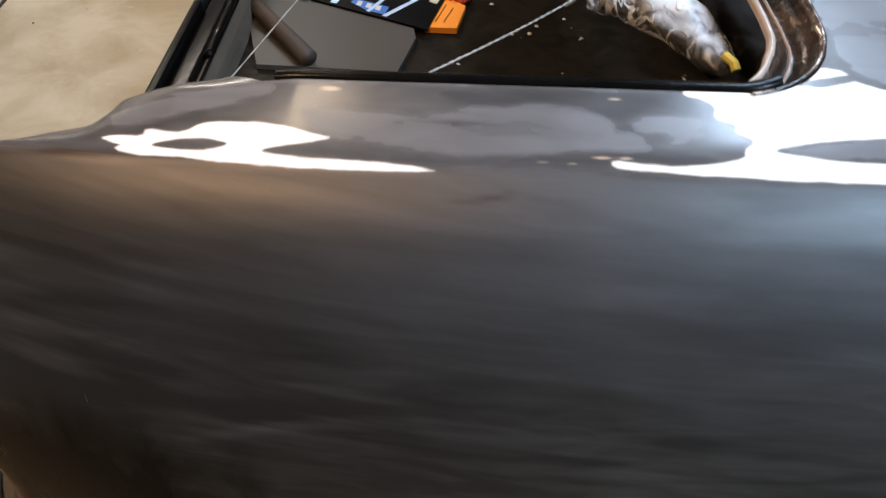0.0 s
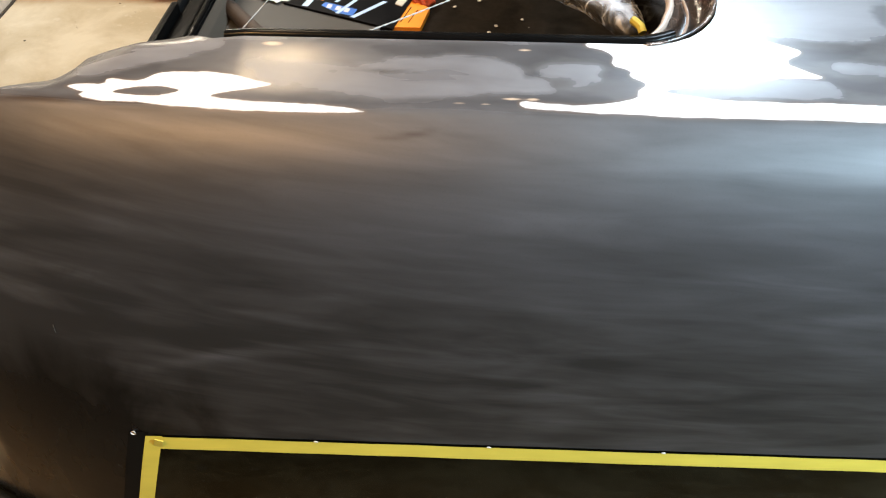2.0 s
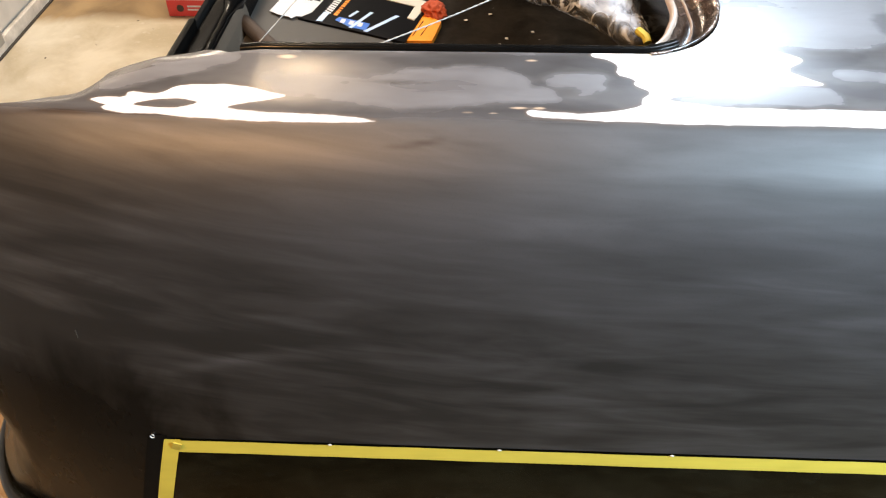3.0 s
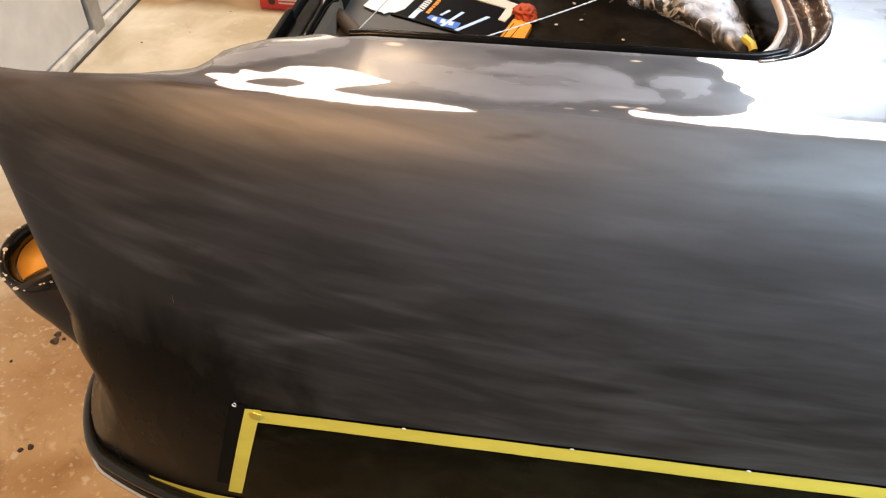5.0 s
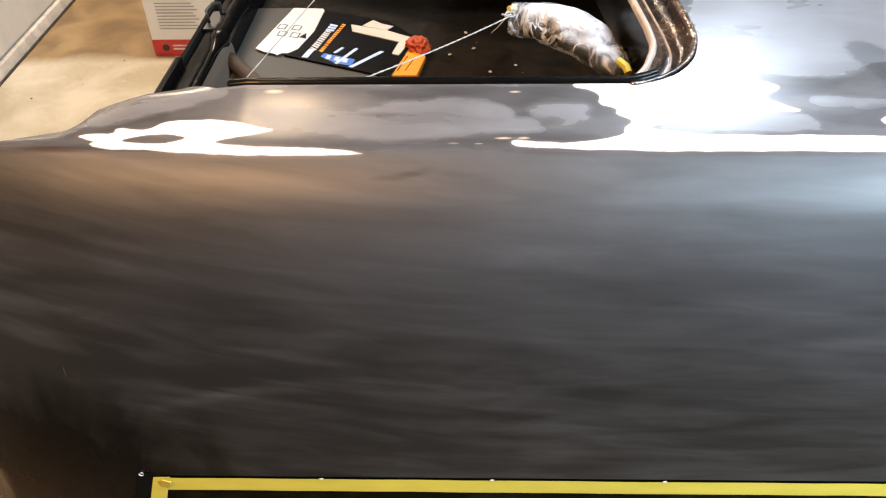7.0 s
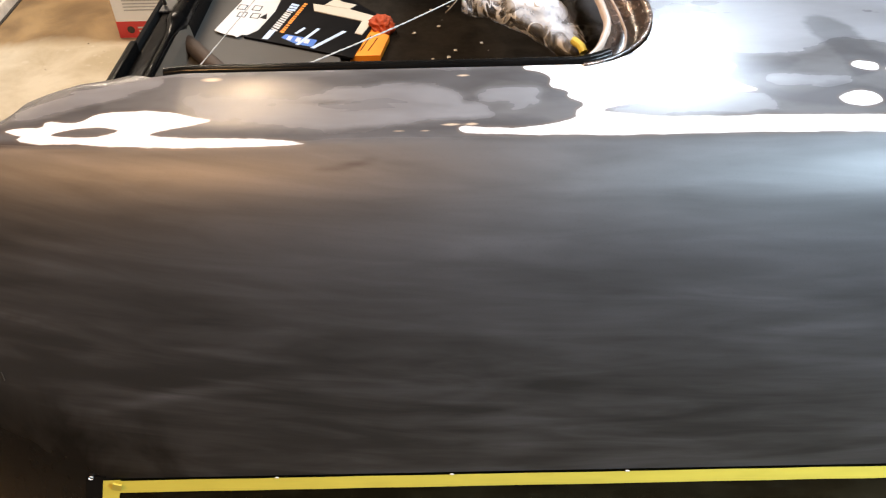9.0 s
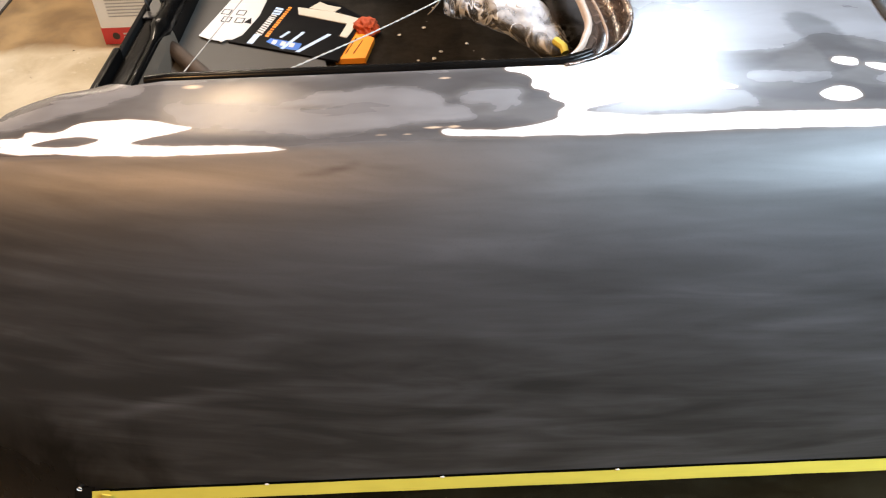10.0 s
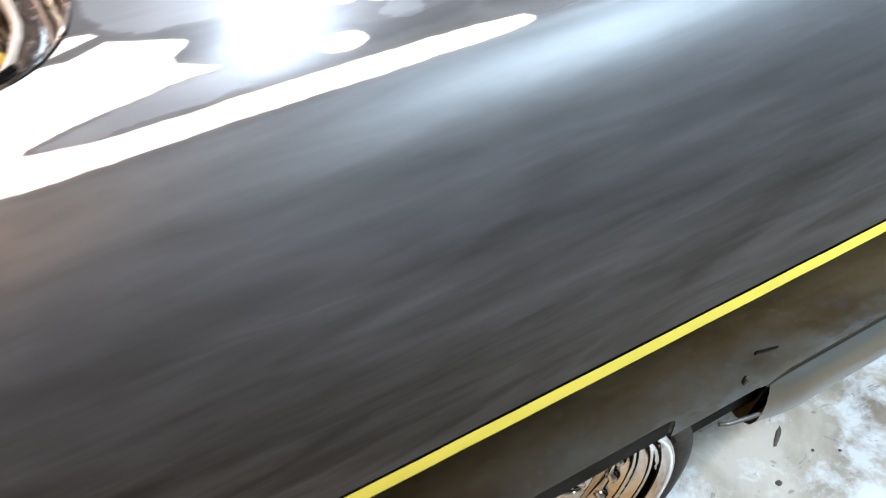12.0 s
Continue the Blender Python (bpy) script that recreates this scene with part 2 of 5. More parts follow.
M_TAPE = simple("yellow_tape", (0.52, 0.43, 0.055), 0.5, vary=0.12, scale=60, bump=0.1, stretch=(0.3, 1, 1))
M_CHROME = simple("chrome", (0.66, 0.65, 0.63), 0.06, 1.0, vary=0.08, scale=12)
M_RUBBER = simple("rubber", (0.009, 0.009, 0.009), 0.65, vary=0.3, scale=50, bump=0.2)
M_DARK = simple("dark_underside", (0.008, 0.0075, 0.007), 0.75, vary=0.5, scale=20, bump=0.3, spec=0.05)
M_SEAL = simple("black_seal", (0.0028, 0.0027, 0.0026), 0.20, vary=0.4, scale=60, bump=0.15, spec=0.07)
M_BODY = simple("sanded_black", (0.014, 0.0125, 0.011), 0.48, vary=0.35, scale=30, bump=0.05, spec=0.5)
# grey base stands in for the floor reflected in the gloss black sill
M_SILL = simple("sill_reflection_grey", (0.045, 0.046, 0.042), 0.34, vary=0.35, scale=12, stretch=(0.3, 1, 1), coat=0.5)
M_PRIMER = simple("grey_primer", (0.068, 0.051, 0.035), 0.7, vary=0.3, scale=20, bump=0.2)
M_TUBE = simple("brown_cardboard", (0.045, 0.028, 0.018), 0.7, vary=0.3, scale=25, bump=0.2)
M_GREY = simple("grey_mat", (0.056, 0.051, 0.045), 0.5, vary=0.2, scale=35, bump=0.1, spec=0.25)
M_ORANGE = simple("orange_card", (0.80, 0.25, 0.010), 0.5, vary=0.08, scale=30)
M_ORANGE_RAG = simple("orange_cloth", (0.40, 0.055, 0.010), 0.85, vary=0.3, scale=60, bump=0.3)
M_CARD = simple("cream_card", (0.52, 0.47, 0.37), 0.5, vary=0.05, scale=20)
M_INK = simple("black_print", (0.0038, 0.0038, 0.0045), 0.35, vary=0.2, scale=30, spec=0.07)
M_BLUE = simple("blue_print", (0.03, 0.14, 0.50), 0.4, vary=0.2, scale=60)
M_PALEBLUE = simple("pale_blue_print", (0.45, 0.58, 0.80), 0.4, vary=0.15, scale=60)
M_WHITE = simple("white_print", (0.56, 0.55, 0.53), 0.45, vary=0.04, scale=20)
M_RED = simple("red_print", (0.55, 0.035, 0.03), 0.45, vary=0.1, scale=20)
M_STRING = simple("grey_string", (0.34, 0.32, 0.29), 0.8, vary=0.2, scale=200)
M_AMBER = simple("ochre_primer", (0.60, 0.355, 0.07), 0.5, vary=0.35, scale=25, bump=0.2)
M_RIDGE = simple("dusty_ridge_paint", (0.30, 0.235, 0.19), 0.25, vary=0.45, scale=40)
M_DIRT = simple("dried_dirt", (0.055, 0.048, 0.042), 0.9, vary=0.4, scale=120, bump=0.3, spec=0.2)
M_PITCH = simple("underseal_black", (0.0025, 0.0024, 0.0022), 0.6, vary=0.4, scale=30, bump=0.2, spec=0.08)
M_SHEET = simple("white_sheet", (0.60, 0.58, 0.54), 0.8, vary=0.08, scale=12, bump=0.3)
M_TIN = simple("white_tin", (0.75, 0.75, 0.73), 0.4, vary=0.05, scale=10)


def trunk_paint():
    k = Nodes("trunk_floor_paint")
    a, b = k.noise(6, 6, 0.6, distort=0.5), k.noise(60, 5, 0.65)
    c = k.ramp(a, [(0.35, (0.0022, 0.0017, 0.0012)), (0.65, (0.0060, 0.0046, 0.0032))])
    # dusty brown film over the near half of the floor
    where = k.n("ShaderNodeSeparateXYZ")
    tc = k.n("ShaderNodeTexCoord")
    k.link(tc.outputs["Object"], where.inputs[0])
    reach = k.math("ADD", k.math("ADD", where.outputs[1], k.math("MULTIPLY", where.outputs[0], 0.45)), k.math("MULTIPLY", a, 0.12))
    dust = k.ramp(k.noise(16, 5, 0.65, distort=0.6), [(0.35, (0.0080, 0.0064, 0.0046)), (0.65, (0.019, 0.0152, 0.0112))])
    c = k.mix(k.range(reach, 1.46, 1.42, 0, 1), c, dust)
    c = k.mix(k.range(k.noise(38, 2, 0.5), 0.745, 0.765, 0, 1), c, (0.5, 0.48, 0.45))
    k.set("Base Color", c)
    k.set("Roughness", k.range(b, 0.3, 0.7, 0.4, 0.7))
    k.b.inputs["Specular IOR Level"].default_value = 0.06
    k.bump(b, 0.15, 0.002)
    return k.m


M_TRUNK = trunk_paint()


def reflecting_channel():
    """Dark plated channel; its brown and pale runs stand in for reflections."""
    k = Nodes("reflecting_channel")
    a, b = k.noise(30, 5, 0.65, (0.6, 0.6, 1.6), 0.6), k.noise(110, 4, 0.6)
    f = k.math("ADD", k.math("MULTIPLY", a, 0.7), k.math("MULTIPLY", b, 0.3))
    k.set("Base Color", k.ramp(f, [(0.40, (0.006, 0.005, 0.0045)), (0.50, (0.045, 0.030, 0.022)), (0.58, (0.16, 0.11, 0.085)), (0.70, (0.50, 0.44, 0.38))]))
    k.set("Metallic", k.range(f, 0.45, 0.60, 0.1, 0.9))
    k.set("Roughness", k.range(b, 0.3, 0.7, 0.12, 0.32))
    k.bump(a, 0.35, 0.004)
    return k.m


M_CHANNEL = reflecting_channel()


def plastic_film():
    """Clear creased film: milky white where it bunches, see-through where it lies smooth."""
    k = Nodes("clear_plastic_film")
    a = k.noise(30, 3, 0.5, (1, 1, 0.6), 1.2)
    b = k.noise(16, 2, 0.5)
    fold = k.noise(30, 2, 0.5, (1.6, 0.6, 0.8), 1.2)
    line = k.range(k.math("ABSOLUTE", k.math("SUBTRACT", fold, 0.5), 0.0), 0.012, 0.06, 1, 0)
    place = k.n("ShaderNodeSeparateXYZ")
    tc = k.n("ShaderNodeTexCoord")
    k.link(tc.outputs["Object"], place.inputs[0])
    top = k.range(k.math("ADD", place.outputs[2], k.math("MULTIPLY", k.math("ADD", a, b), 0.030)), 1.077, 1.090, 0, 0.92)
    milk = k.math("MAXIMUM", top, k.math("MULTIPLY", line, k.range(a, 0.40, 0.54, 0.15, 0.9)))
    k.set("Base Color", (0.60, 0.63, 0.68))
    k.set("Alpha", k.range(milk, 0, 1, 0.07, 0.97))
    k.set("Roughness", k.range(milk, 0, 1, 0.12, 0.5))
    k.bump(k.math("ADD", a, k.math("MULTIPLY", line, 0.4)), 0.5, 0.005)
    return k.m


M_FILM = plastic_film()
M_GLOW_WARM = bpy.data.materials.new("warm_tube")
M_GLOW_COOL = bpy.data.materials.new("cool_tube")
for m, c, p in ((M_GLOW_WARM, (1.0, 0.74, 0.42), 4.0), (M_GLOW_COOL, (0.80, 0.92, 1.0), 6.0)):
    m.use_nodes = True
    e = m.node_tree.nodes["Principled BSDF"]
    e.inputs["Emission Color"].default_value = (*c, 1)
    e.inputs["Emission Strength"].default_value = p


# ---- building helpers ----
def mesh_object(name, bm, material, smooth=False):
    me = bpy.data.meshes.new(name)
    bmesh.ops.recalc_face_normals(bm, faces=bm.faces)
    for f in bm.faces:
        f.smooth = smooth
    bm.to_mesh(me)
    bm.free()
    for m in material if isinstance(material, (list, tuple)) else [material]:
        me.materials.append(m)
    return new(name, me)


def part(name, bm, material, parent, label="", smooth=False):
    ob = mesh_object(name, bm, material, smooth) if isinstance(bm, bmesh.types.BMesh) else new(name, bm)
    ob.parent = parent
    if label:
        ob["label"] = label
    return ob


def box(a, b, bevel=0.0, seg=2):
    bm = bmesh.new()
    bmesh.ops.create_cube(bm, size=1, matrix=Matrix.LocRotScale([(p + q) / 2 for p, q in zip(a, b)], None, [abs(q - p) for p, q in zip(a, b)]))
    if bevel:
        bmesh.ops.bevel(bm, geom=list(bm.edges), offset=bevel, segments=seg, affect="EDGES", profile=0.6)
    return bm


def tube(points, radius, sides=10, closed=False, taper=None):
    """A round bar along a line of points."""
    bm = bmesh.new()
    pts = [Vector(p) for p in points]
    n = len(pts)
    rings = []
    up = Vector((0, 0, 1))
    for i, p in enumerate(pts):
        if closed:
            d = pts[(i + 1) % n] - pts[i - 1]
        else:
            d = pts[min(i + 1, n - 1)] - pts[max(i - 1, 0)]
        d.normalize()
        side = d.cross(up)
        if side.length < 1e-3:
            side = d.cross(Vector((1, 0, 0)))
        side.normalize()
        top = side.cross(d)
        r = radius * (taper[i] if taper else 1)
        rings.append([bm.verts.new(p + side * r * math.cos(a) + top * r * math.sin(a)) for a in [2 * math.pi * j / sides for j in range(sides)]])
    for i in range(n if closed else n - 1):
        A, B = rings[i], rings[(i + 1) % n]
        for j in range(sides):
            bm.faces.new((A[j], A[(j + 1) % sides], B[(j + 1) % sides], B[j]))
    if not closed:
        bm.faces.new(rings[0])
        bm.faces.new(rings[-1])
    return bm


def lathe(profile, steps=48, close=False):
    """Turns a line of (radius, along y) about the y axis."""
    bm = bmesh.new()
    rings = []
    for r, y in profile:
        rings.append([bm.verts.new((r * math.cos(a), y, r * math.sin(a))) for a in [2 * math.pi * j / steps for j in range(steps)]])
    for A, B in zip(rings, rings[1:] + (rings[:1] if close else [])):
        for j in range(steps):
            bm.faces.new((A[j], A[(j + 1) % steps], B[(j + 1) % steps], B[j]))
    return bm


def sweep(path, section, wide=None):
    """Sweeps a section of (across, up) along a level path; across points to the path's left."""
    bm = bmesh.new()
    rows = []
    n = len(path)
    for i, p in enumerate(path):
        a, b = Vector(path[max(i - 1, 0)]), Vector(path[min(i + 1, n - 1)])
        d = (b - a)
        d.z = 0
        d.normalize()
        left = Vector((-d.y, d.x, 0))
        k = wide[i] if wide else 1.0
        rows.append([bm.verts.new(Vector(p) + left * u * k + Vector((0, 0, v))) for u, v in section])
    for A, B in zip(rows, rows[1:]):
        for j in range(len(section) - 1):
            bm.faces.new((A[j], A[j + 1], B[j + 1], B[j]))
    return bm


def thing(name, label, category, place=(0, 0, 0), turn=(0, 0, 0), group="", kind=""):
    ob = new(name)
    ob.matrix_world = pose(*place, *turn)
    return tagged(ob, label, category, group, kind)


# ---- the garage ----
def slab(name, a, b, material, label, category):
    ob = mesh_object(name, box(a, b), material)
    return tagged(ob, label, category, kind="structure")


WEST = -1.47
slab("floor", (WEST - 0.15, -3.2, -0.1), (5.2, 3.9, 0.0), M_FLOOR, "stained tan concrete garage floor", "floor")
slab("ceiling", (WEST - 0.15, -3.2, 2.45), (5.2, 3.9, 2.55), M_CEIL, "off-white plastered garage ceiling", "ceiling")
slab("wall_north", (WEST, 3.75, 0.0), (5.05, 3.9, 2.45), M_WALL, "plain white garage wall", "wall")
slab("wall_south", (WEST, -3.2, 0.0), (5.05, -3.05, 2.45), M_BACKWALL, "plain grey garage wall", "wall")
slab("wall_east", (5.05, -3.2, 0.0), (5.2, 3.9, 2.45), M_BACKWALL, "plain grey garage wall", "wall")
west = slab("wall_west", (WEST - 0.15, -3.2, 0.0), (WEST - 0.012, 3.9, 2.45), M_WALL, "white panelled garage door behind the car", "wall")
z = 0.058
for h in (0.462, 0.53, 0.53, 0.53):
    part("panel", box((WEST - 0.012, -3.0, z + 0.006), (WEST, 2.09, min(z + h, 2.44) - 0.006), 0.004), M_WALL, west)
    part("panel", box((WEST - 0.012, 2.19, z + 0.006), (WEST, 3.70, min(z + h, 2.44) - 0.006), 0.004), M_WALL, west)
    z += h
tagged(mesh_object("baseboard", box((WEST - 0.011, -3.0, 0.0), (WEST + 0.012, 3.75, 0.052), 0.004), M_TRIM), "dirty weathered sill strip along the garage door", "trim", kind="structure")
# dark strip laid where the gap under the door lies in shade
part("gap", box((WEST + 0.0125, -3.0, 0.0), (WEST + 0.022, 3.74, 0.006)), M_DIRT, scene.objects["baseboard"], "dark strip standing in for the shaded gap at the floor")
post = tagged(mesh_object("door_post", box((WEST - 0.011, 2.10, 0.03), (WEST + 0.014, 2.18, 2.44), 0.004), M_STEEL), "grey galvanised upright of the garage door", "post", kind="structure")


for piece in (west, scene.objects["baseboard"], post):
    piece.matrix_world = pose(WEST, 2.1, 0, 0, 0, 1.5) @ pose(-WEST, -2.1, 0)


def ceiling_lamp(place, sx, sy, glow, label, turn=0):
    """Twin tubes along the longer side, in a folded tin housing hung from the ceiling."""
    t = thing("ceiling_lamp", label, "lamp", place, (0, 0, turn))
    part("housing", box((-sx / 2 - 0.02, -sy / 2 - 0.03, -0.05), (sx / 2 + 0.02, sy / 2 + 0.03, 0.09), 0.01), M_TIN, t)
    for k in (-0.25, 0.25):
        ends = [(k * sx, -sy / 2, -0.062), (k * sx, sy / 2, -0.062)] if sy > sx else [(-sx / 2, k * sy, -0.062), (sx / 2, k * sy, -0.062)]
        part("tube", tube(ends, 0.012), glow, t)
    return t


ceiling_lamp(WARM_LAMP, 0.10, LAMP_LENGTH[WARM_LAMP], M_GLOW_WARM, "short added warm twin-tube ceiling lamp, brightening the far floor", LAMP_TURN[WARM_LAMP])
ceiling_lamp(COOL_LAMP, 0.22, LAMP_LENGTH[COOL_LAMP], M_GLOW_COOL, "long cool white twin-tube ceiling lamp in a white housing", LAMP_TURN[COOL_LAMP])
def ceiling_bulb(place, r, glow, label):
    t = thing("bulb_lamp", label, "lamp", place)
    for name, prof, mat_ in (("shade", [(0.03, 0.11), (0.04, 0.02), (r * 0.7, -0.03), (r, -0.075), (r * 0.96, -0.075), (r * 0.66, -0.02)], M_TIN), ("bulb", [(0.001, -0.07), (0.028, -0.06), (0.034, -0.04), (0.02, 0.0)], glow)):
        bm = lathe(prof, 28)
        bmesh.ops.rotate(bm, verts=bm.verts, matrix=Matrix.Rotation(math.pi / 2, 3, "X"))
        part(name, bm, mat_, t, "", True)
    return t


ceiling_bulb(WARM_BULB, 0.11, M_GLOW_WARM, "warm bulb in a small white tin shade on the ceiling")
ceiling_bulb(COOL_BULB, 0.17, M_GLOW_COOL, "cool white bulb in a white tin shade on the ceiling")
# housing made up to carry the added fill over the far floor
ceiling_lamp((-0.8, 2.6, 2.36), 0.90, 0.12, M_GLOW_WARM, "added warm twin-tube ceiling lamp, brightening the far floor")

# ---- the car: shape of its skin ----
TAPE_Z = 0.73
# lean of the side, in degrees from upright, along the girth counted upward from the tape line
LEAN = [(-0.377, -25), (-0.328, -8), (-0.197, 2), (-0.082, 4), (0.0, 9), (0.164, 14), (0.246, 20), (0.295, 32), (0.328, 46), (0.353, 57), (0.385, 68), (0.451, 80), (0.574, 84), (1.23, 88)]
GIRTH = np.arange(-0.40, 1.30, 0.001)
_t = np.radians(np.interp(GIRTH, *zip(*LEAN)))
GIRTH_Y, GIRTH_Z = np.cumsum(np.sin(_t)) * 0.001, np.cumsum(np.cos(_t)) * 0.001
_i = int(np.argmin(abs(GIRTH)))
GIRTH_Y, GIRTH_Z = GIRTH_Y - GIRTH_Y[_i], GIRTH_Z + TAPE_Z - GIRTH_Z[_i]
SPINE = 0.93
REAR_X = [(0.35, -0.315), (0.52, -0.315), (0.56, -0.31), (0.60, -0.280), (0.63, -0.262), (0.66, -0.254), (0.69, -0.254), (0.715, -0.262), (0.735, -0.270), (0.755, -0.270), (0.775, -0.266), (0.79, -0.266), (0.86, -0.282), (0.95, -0.302), (1.0, -0.315), (1.08, -0.34)]
FIN_DROP = [(-0.36, 0.0126), (-0.22, 0.0077), (-0.16, 0.001), (-0.10, -0.0055), (-0.05, -0.0055), (0.0, -0.002), (0.05, 0.0)]
HUMP = [(-0.36, 0.58), (-0.25, 0.36), (-0.15, 0.28), (-0.12, 0.215), (-0.10, 0.145), (-0.085, 0.095), (-0.072, 0.080), (-0.051, 0.068), (-0.031, 0.034), (-0.005, 0.0205), (0.02, 0.0115), (0.045, 0.0085), (0.08, 0.005), (0.12, 0.0), (0.2, 0.0)]
HUMP_X = np.arange(-0.40, 0.24, 0.002)
HUMP_Z = np.convolve(np.pad(np.interp(HUMP_X, *zip(*HUMP)), 2, mode="edge"), np.bartlett(7)[1:-1] / np.bartlett(7).sum(), "valid")


def skin(x, s):
    """Place on the skin: x along the car (tail at negative x), s girth. For x < 0, x = -w, w from 0 to 1 over the tail."""
    y, zz = float(np.interp(s, GIRTH, GIRTH_Y)), float(np.interp(s, GIRTH, GIRTH_Z))
    if x < 0:
        w = -x
        xe = float(np.interp(zz, *zip(*REAR_X)))
        x = xe * math.sin(w * math.pi / 2)
        tuck = 0.062 * (x / -0.27) ** 2
        u = max(0.0, (x - (xe + 0.075)) / -0.075)
        u = min(u, 1.0)
        y = y + tuck * max(0.0, 1 - y / 0.2)
        rim = max(0.19, y)
        y = y + (rim - y) * (1 - math.sqrt(1 - u * u))
    if s > 0.2 and x < 0.05:
        zz -= float(np.interp(x, *zip(*FIN_DROP))) * min(1, (s - 0.2) / 0.19)
    if x < 0.10 and y > 0.193:
        zz -= min(1.0, (0.10 - x) / 0.08) * 21.5 * (y - 0.193) ** 2
    if s > 0.364:
        zz -= float(np.interp(x, HUMP_X, HUMP_Z)) * min(1.3, (s - 0.364) / 0.086) ** 1.28
    return Vector((x, y, zz))


def quadrant(a, b, r):
    """Signed distance to the corner region a < 0, b < 0 with a rounded corner."""
    a, b = a + r, b + r
    return min(max(a, b), 0) + math.hypot(max(a, 0), max(b, 0)) - r


def cut(p):
    """Negative inside an opening of the skin: boot, cockpit, wheel arch, below the sills."""
    x, y, zz = p
    d = 9.0
    if zz > 0.85 or y > 0.19:
        d = min(d, quadrant(x + 0.12 * (y - 0.3) - 0.562, 0.20 + min(0.05, 0.5 * max(0.0, 0.09 - x)) - y, 0.085))
        d = min(d, quadrant(0.805 - x, 0.155 - y, 0.10))
    else:
        d = min(d, quadrant(max(0.52 - x, x - 1.02), zz - 0.543, 0.012))
        if x < 0.52:
            d = min(d, zz - 0.525)
        d = min(d, quadrant(max(1.0 - x, x - 1.185), zz - 0.497, 0.02))
    return d


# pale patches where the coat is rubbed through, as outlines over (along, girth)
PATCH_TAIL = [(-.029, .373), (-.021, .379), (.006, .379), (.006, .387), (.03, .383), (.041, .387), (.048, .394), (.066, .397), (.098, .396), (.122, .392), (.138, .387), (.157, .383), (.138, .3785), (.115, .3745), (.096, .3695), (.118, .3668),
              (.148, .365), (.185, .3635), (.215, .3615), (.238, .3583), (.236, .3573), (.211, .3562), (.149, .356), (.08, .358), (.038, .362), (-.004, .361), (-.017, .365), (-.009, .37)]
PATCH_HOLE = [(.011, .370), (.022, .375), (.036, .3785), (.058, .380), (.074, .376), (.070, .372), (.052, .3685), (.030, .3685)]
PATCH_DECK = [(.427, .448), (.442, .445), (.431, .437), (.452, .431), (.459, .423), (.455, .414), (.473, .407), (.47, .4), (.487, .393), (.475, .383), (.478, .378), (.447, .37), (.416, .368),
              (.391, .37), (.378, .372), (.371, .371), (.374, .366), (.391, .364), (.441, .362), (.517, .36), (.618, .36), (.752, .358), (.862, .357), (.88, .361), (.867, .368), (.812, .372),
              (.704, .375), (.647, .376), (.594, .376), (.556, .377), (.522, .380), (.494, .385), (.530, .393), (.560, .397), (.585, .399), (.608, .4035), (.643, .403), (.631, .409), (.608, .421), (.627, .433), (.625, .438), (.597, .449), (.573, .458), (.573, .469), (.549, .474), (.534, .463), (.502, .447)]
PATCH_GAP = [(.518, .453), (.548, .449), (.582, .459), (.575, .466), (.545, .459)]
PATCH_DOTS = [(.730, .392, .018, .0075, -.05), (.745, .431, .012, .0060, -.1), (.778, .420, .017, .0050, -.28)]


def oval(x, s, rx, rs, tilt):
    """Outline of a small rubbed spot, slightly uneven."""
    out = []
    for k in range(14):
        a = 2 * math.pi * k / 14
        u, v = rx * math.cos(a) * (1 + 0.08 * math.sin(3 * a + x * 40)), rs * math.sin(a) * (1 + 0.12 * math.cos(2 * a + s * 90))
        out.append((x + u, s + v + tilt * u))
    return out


# layers of the coat laid open on the crown, as outlines over (along, girth)
LIGHT_LAYERS = [
    [(.120, .408), (.175, .412), (.235, .405), (.264, .4175), (.290, .418), (.311, .424), (.343, .420), (.365, .414), (.376, .404), (.378, .3975), (.390, .397), (.400, .391), (.402, .382), (.390, .3795), (.343, .3775), (.317, .374), (.286, .372), (.255, .371), (.200, .377), (.150, .386)],
    [(.392, .411), (.402, .415), (.416, .417), (.444, .416), (.449, .409), (.441, .401), (.446, .396), (.424, .391), (.412, .396), (.397, .397), (.388, .403)],
    [(.06, .440), (.20, .4385), (.32, .439), (.41, .4385), (.44, .446), (.30, .452), (.10, .452)],
    [(.505, .3855), (.535, .391), (.565, .3955), (.600, .400), (.640, .400), (.660, .388), (.640, .3785), (.590, .3775), (.530, .3805)],
    [(.652, .420), (.690, .423), (.735, .412), (.700, .408), (.662, .413)],
    [(.762, .409), (.785, .413), (.803, .404), (.795, .398), (.768, .402)],
    [(.570, .470), (.605, .456), (.65, .448), (.70, .446), (.735, .478), (.775, .462), (.83, .432), (.90, .43), (.90, .60), (.56, .62)],
    [(-.02, .386), (.012, .395), (.06, .413), (.10, .425), (.10, .438), (.03, .430), (-.03, .41)],
]
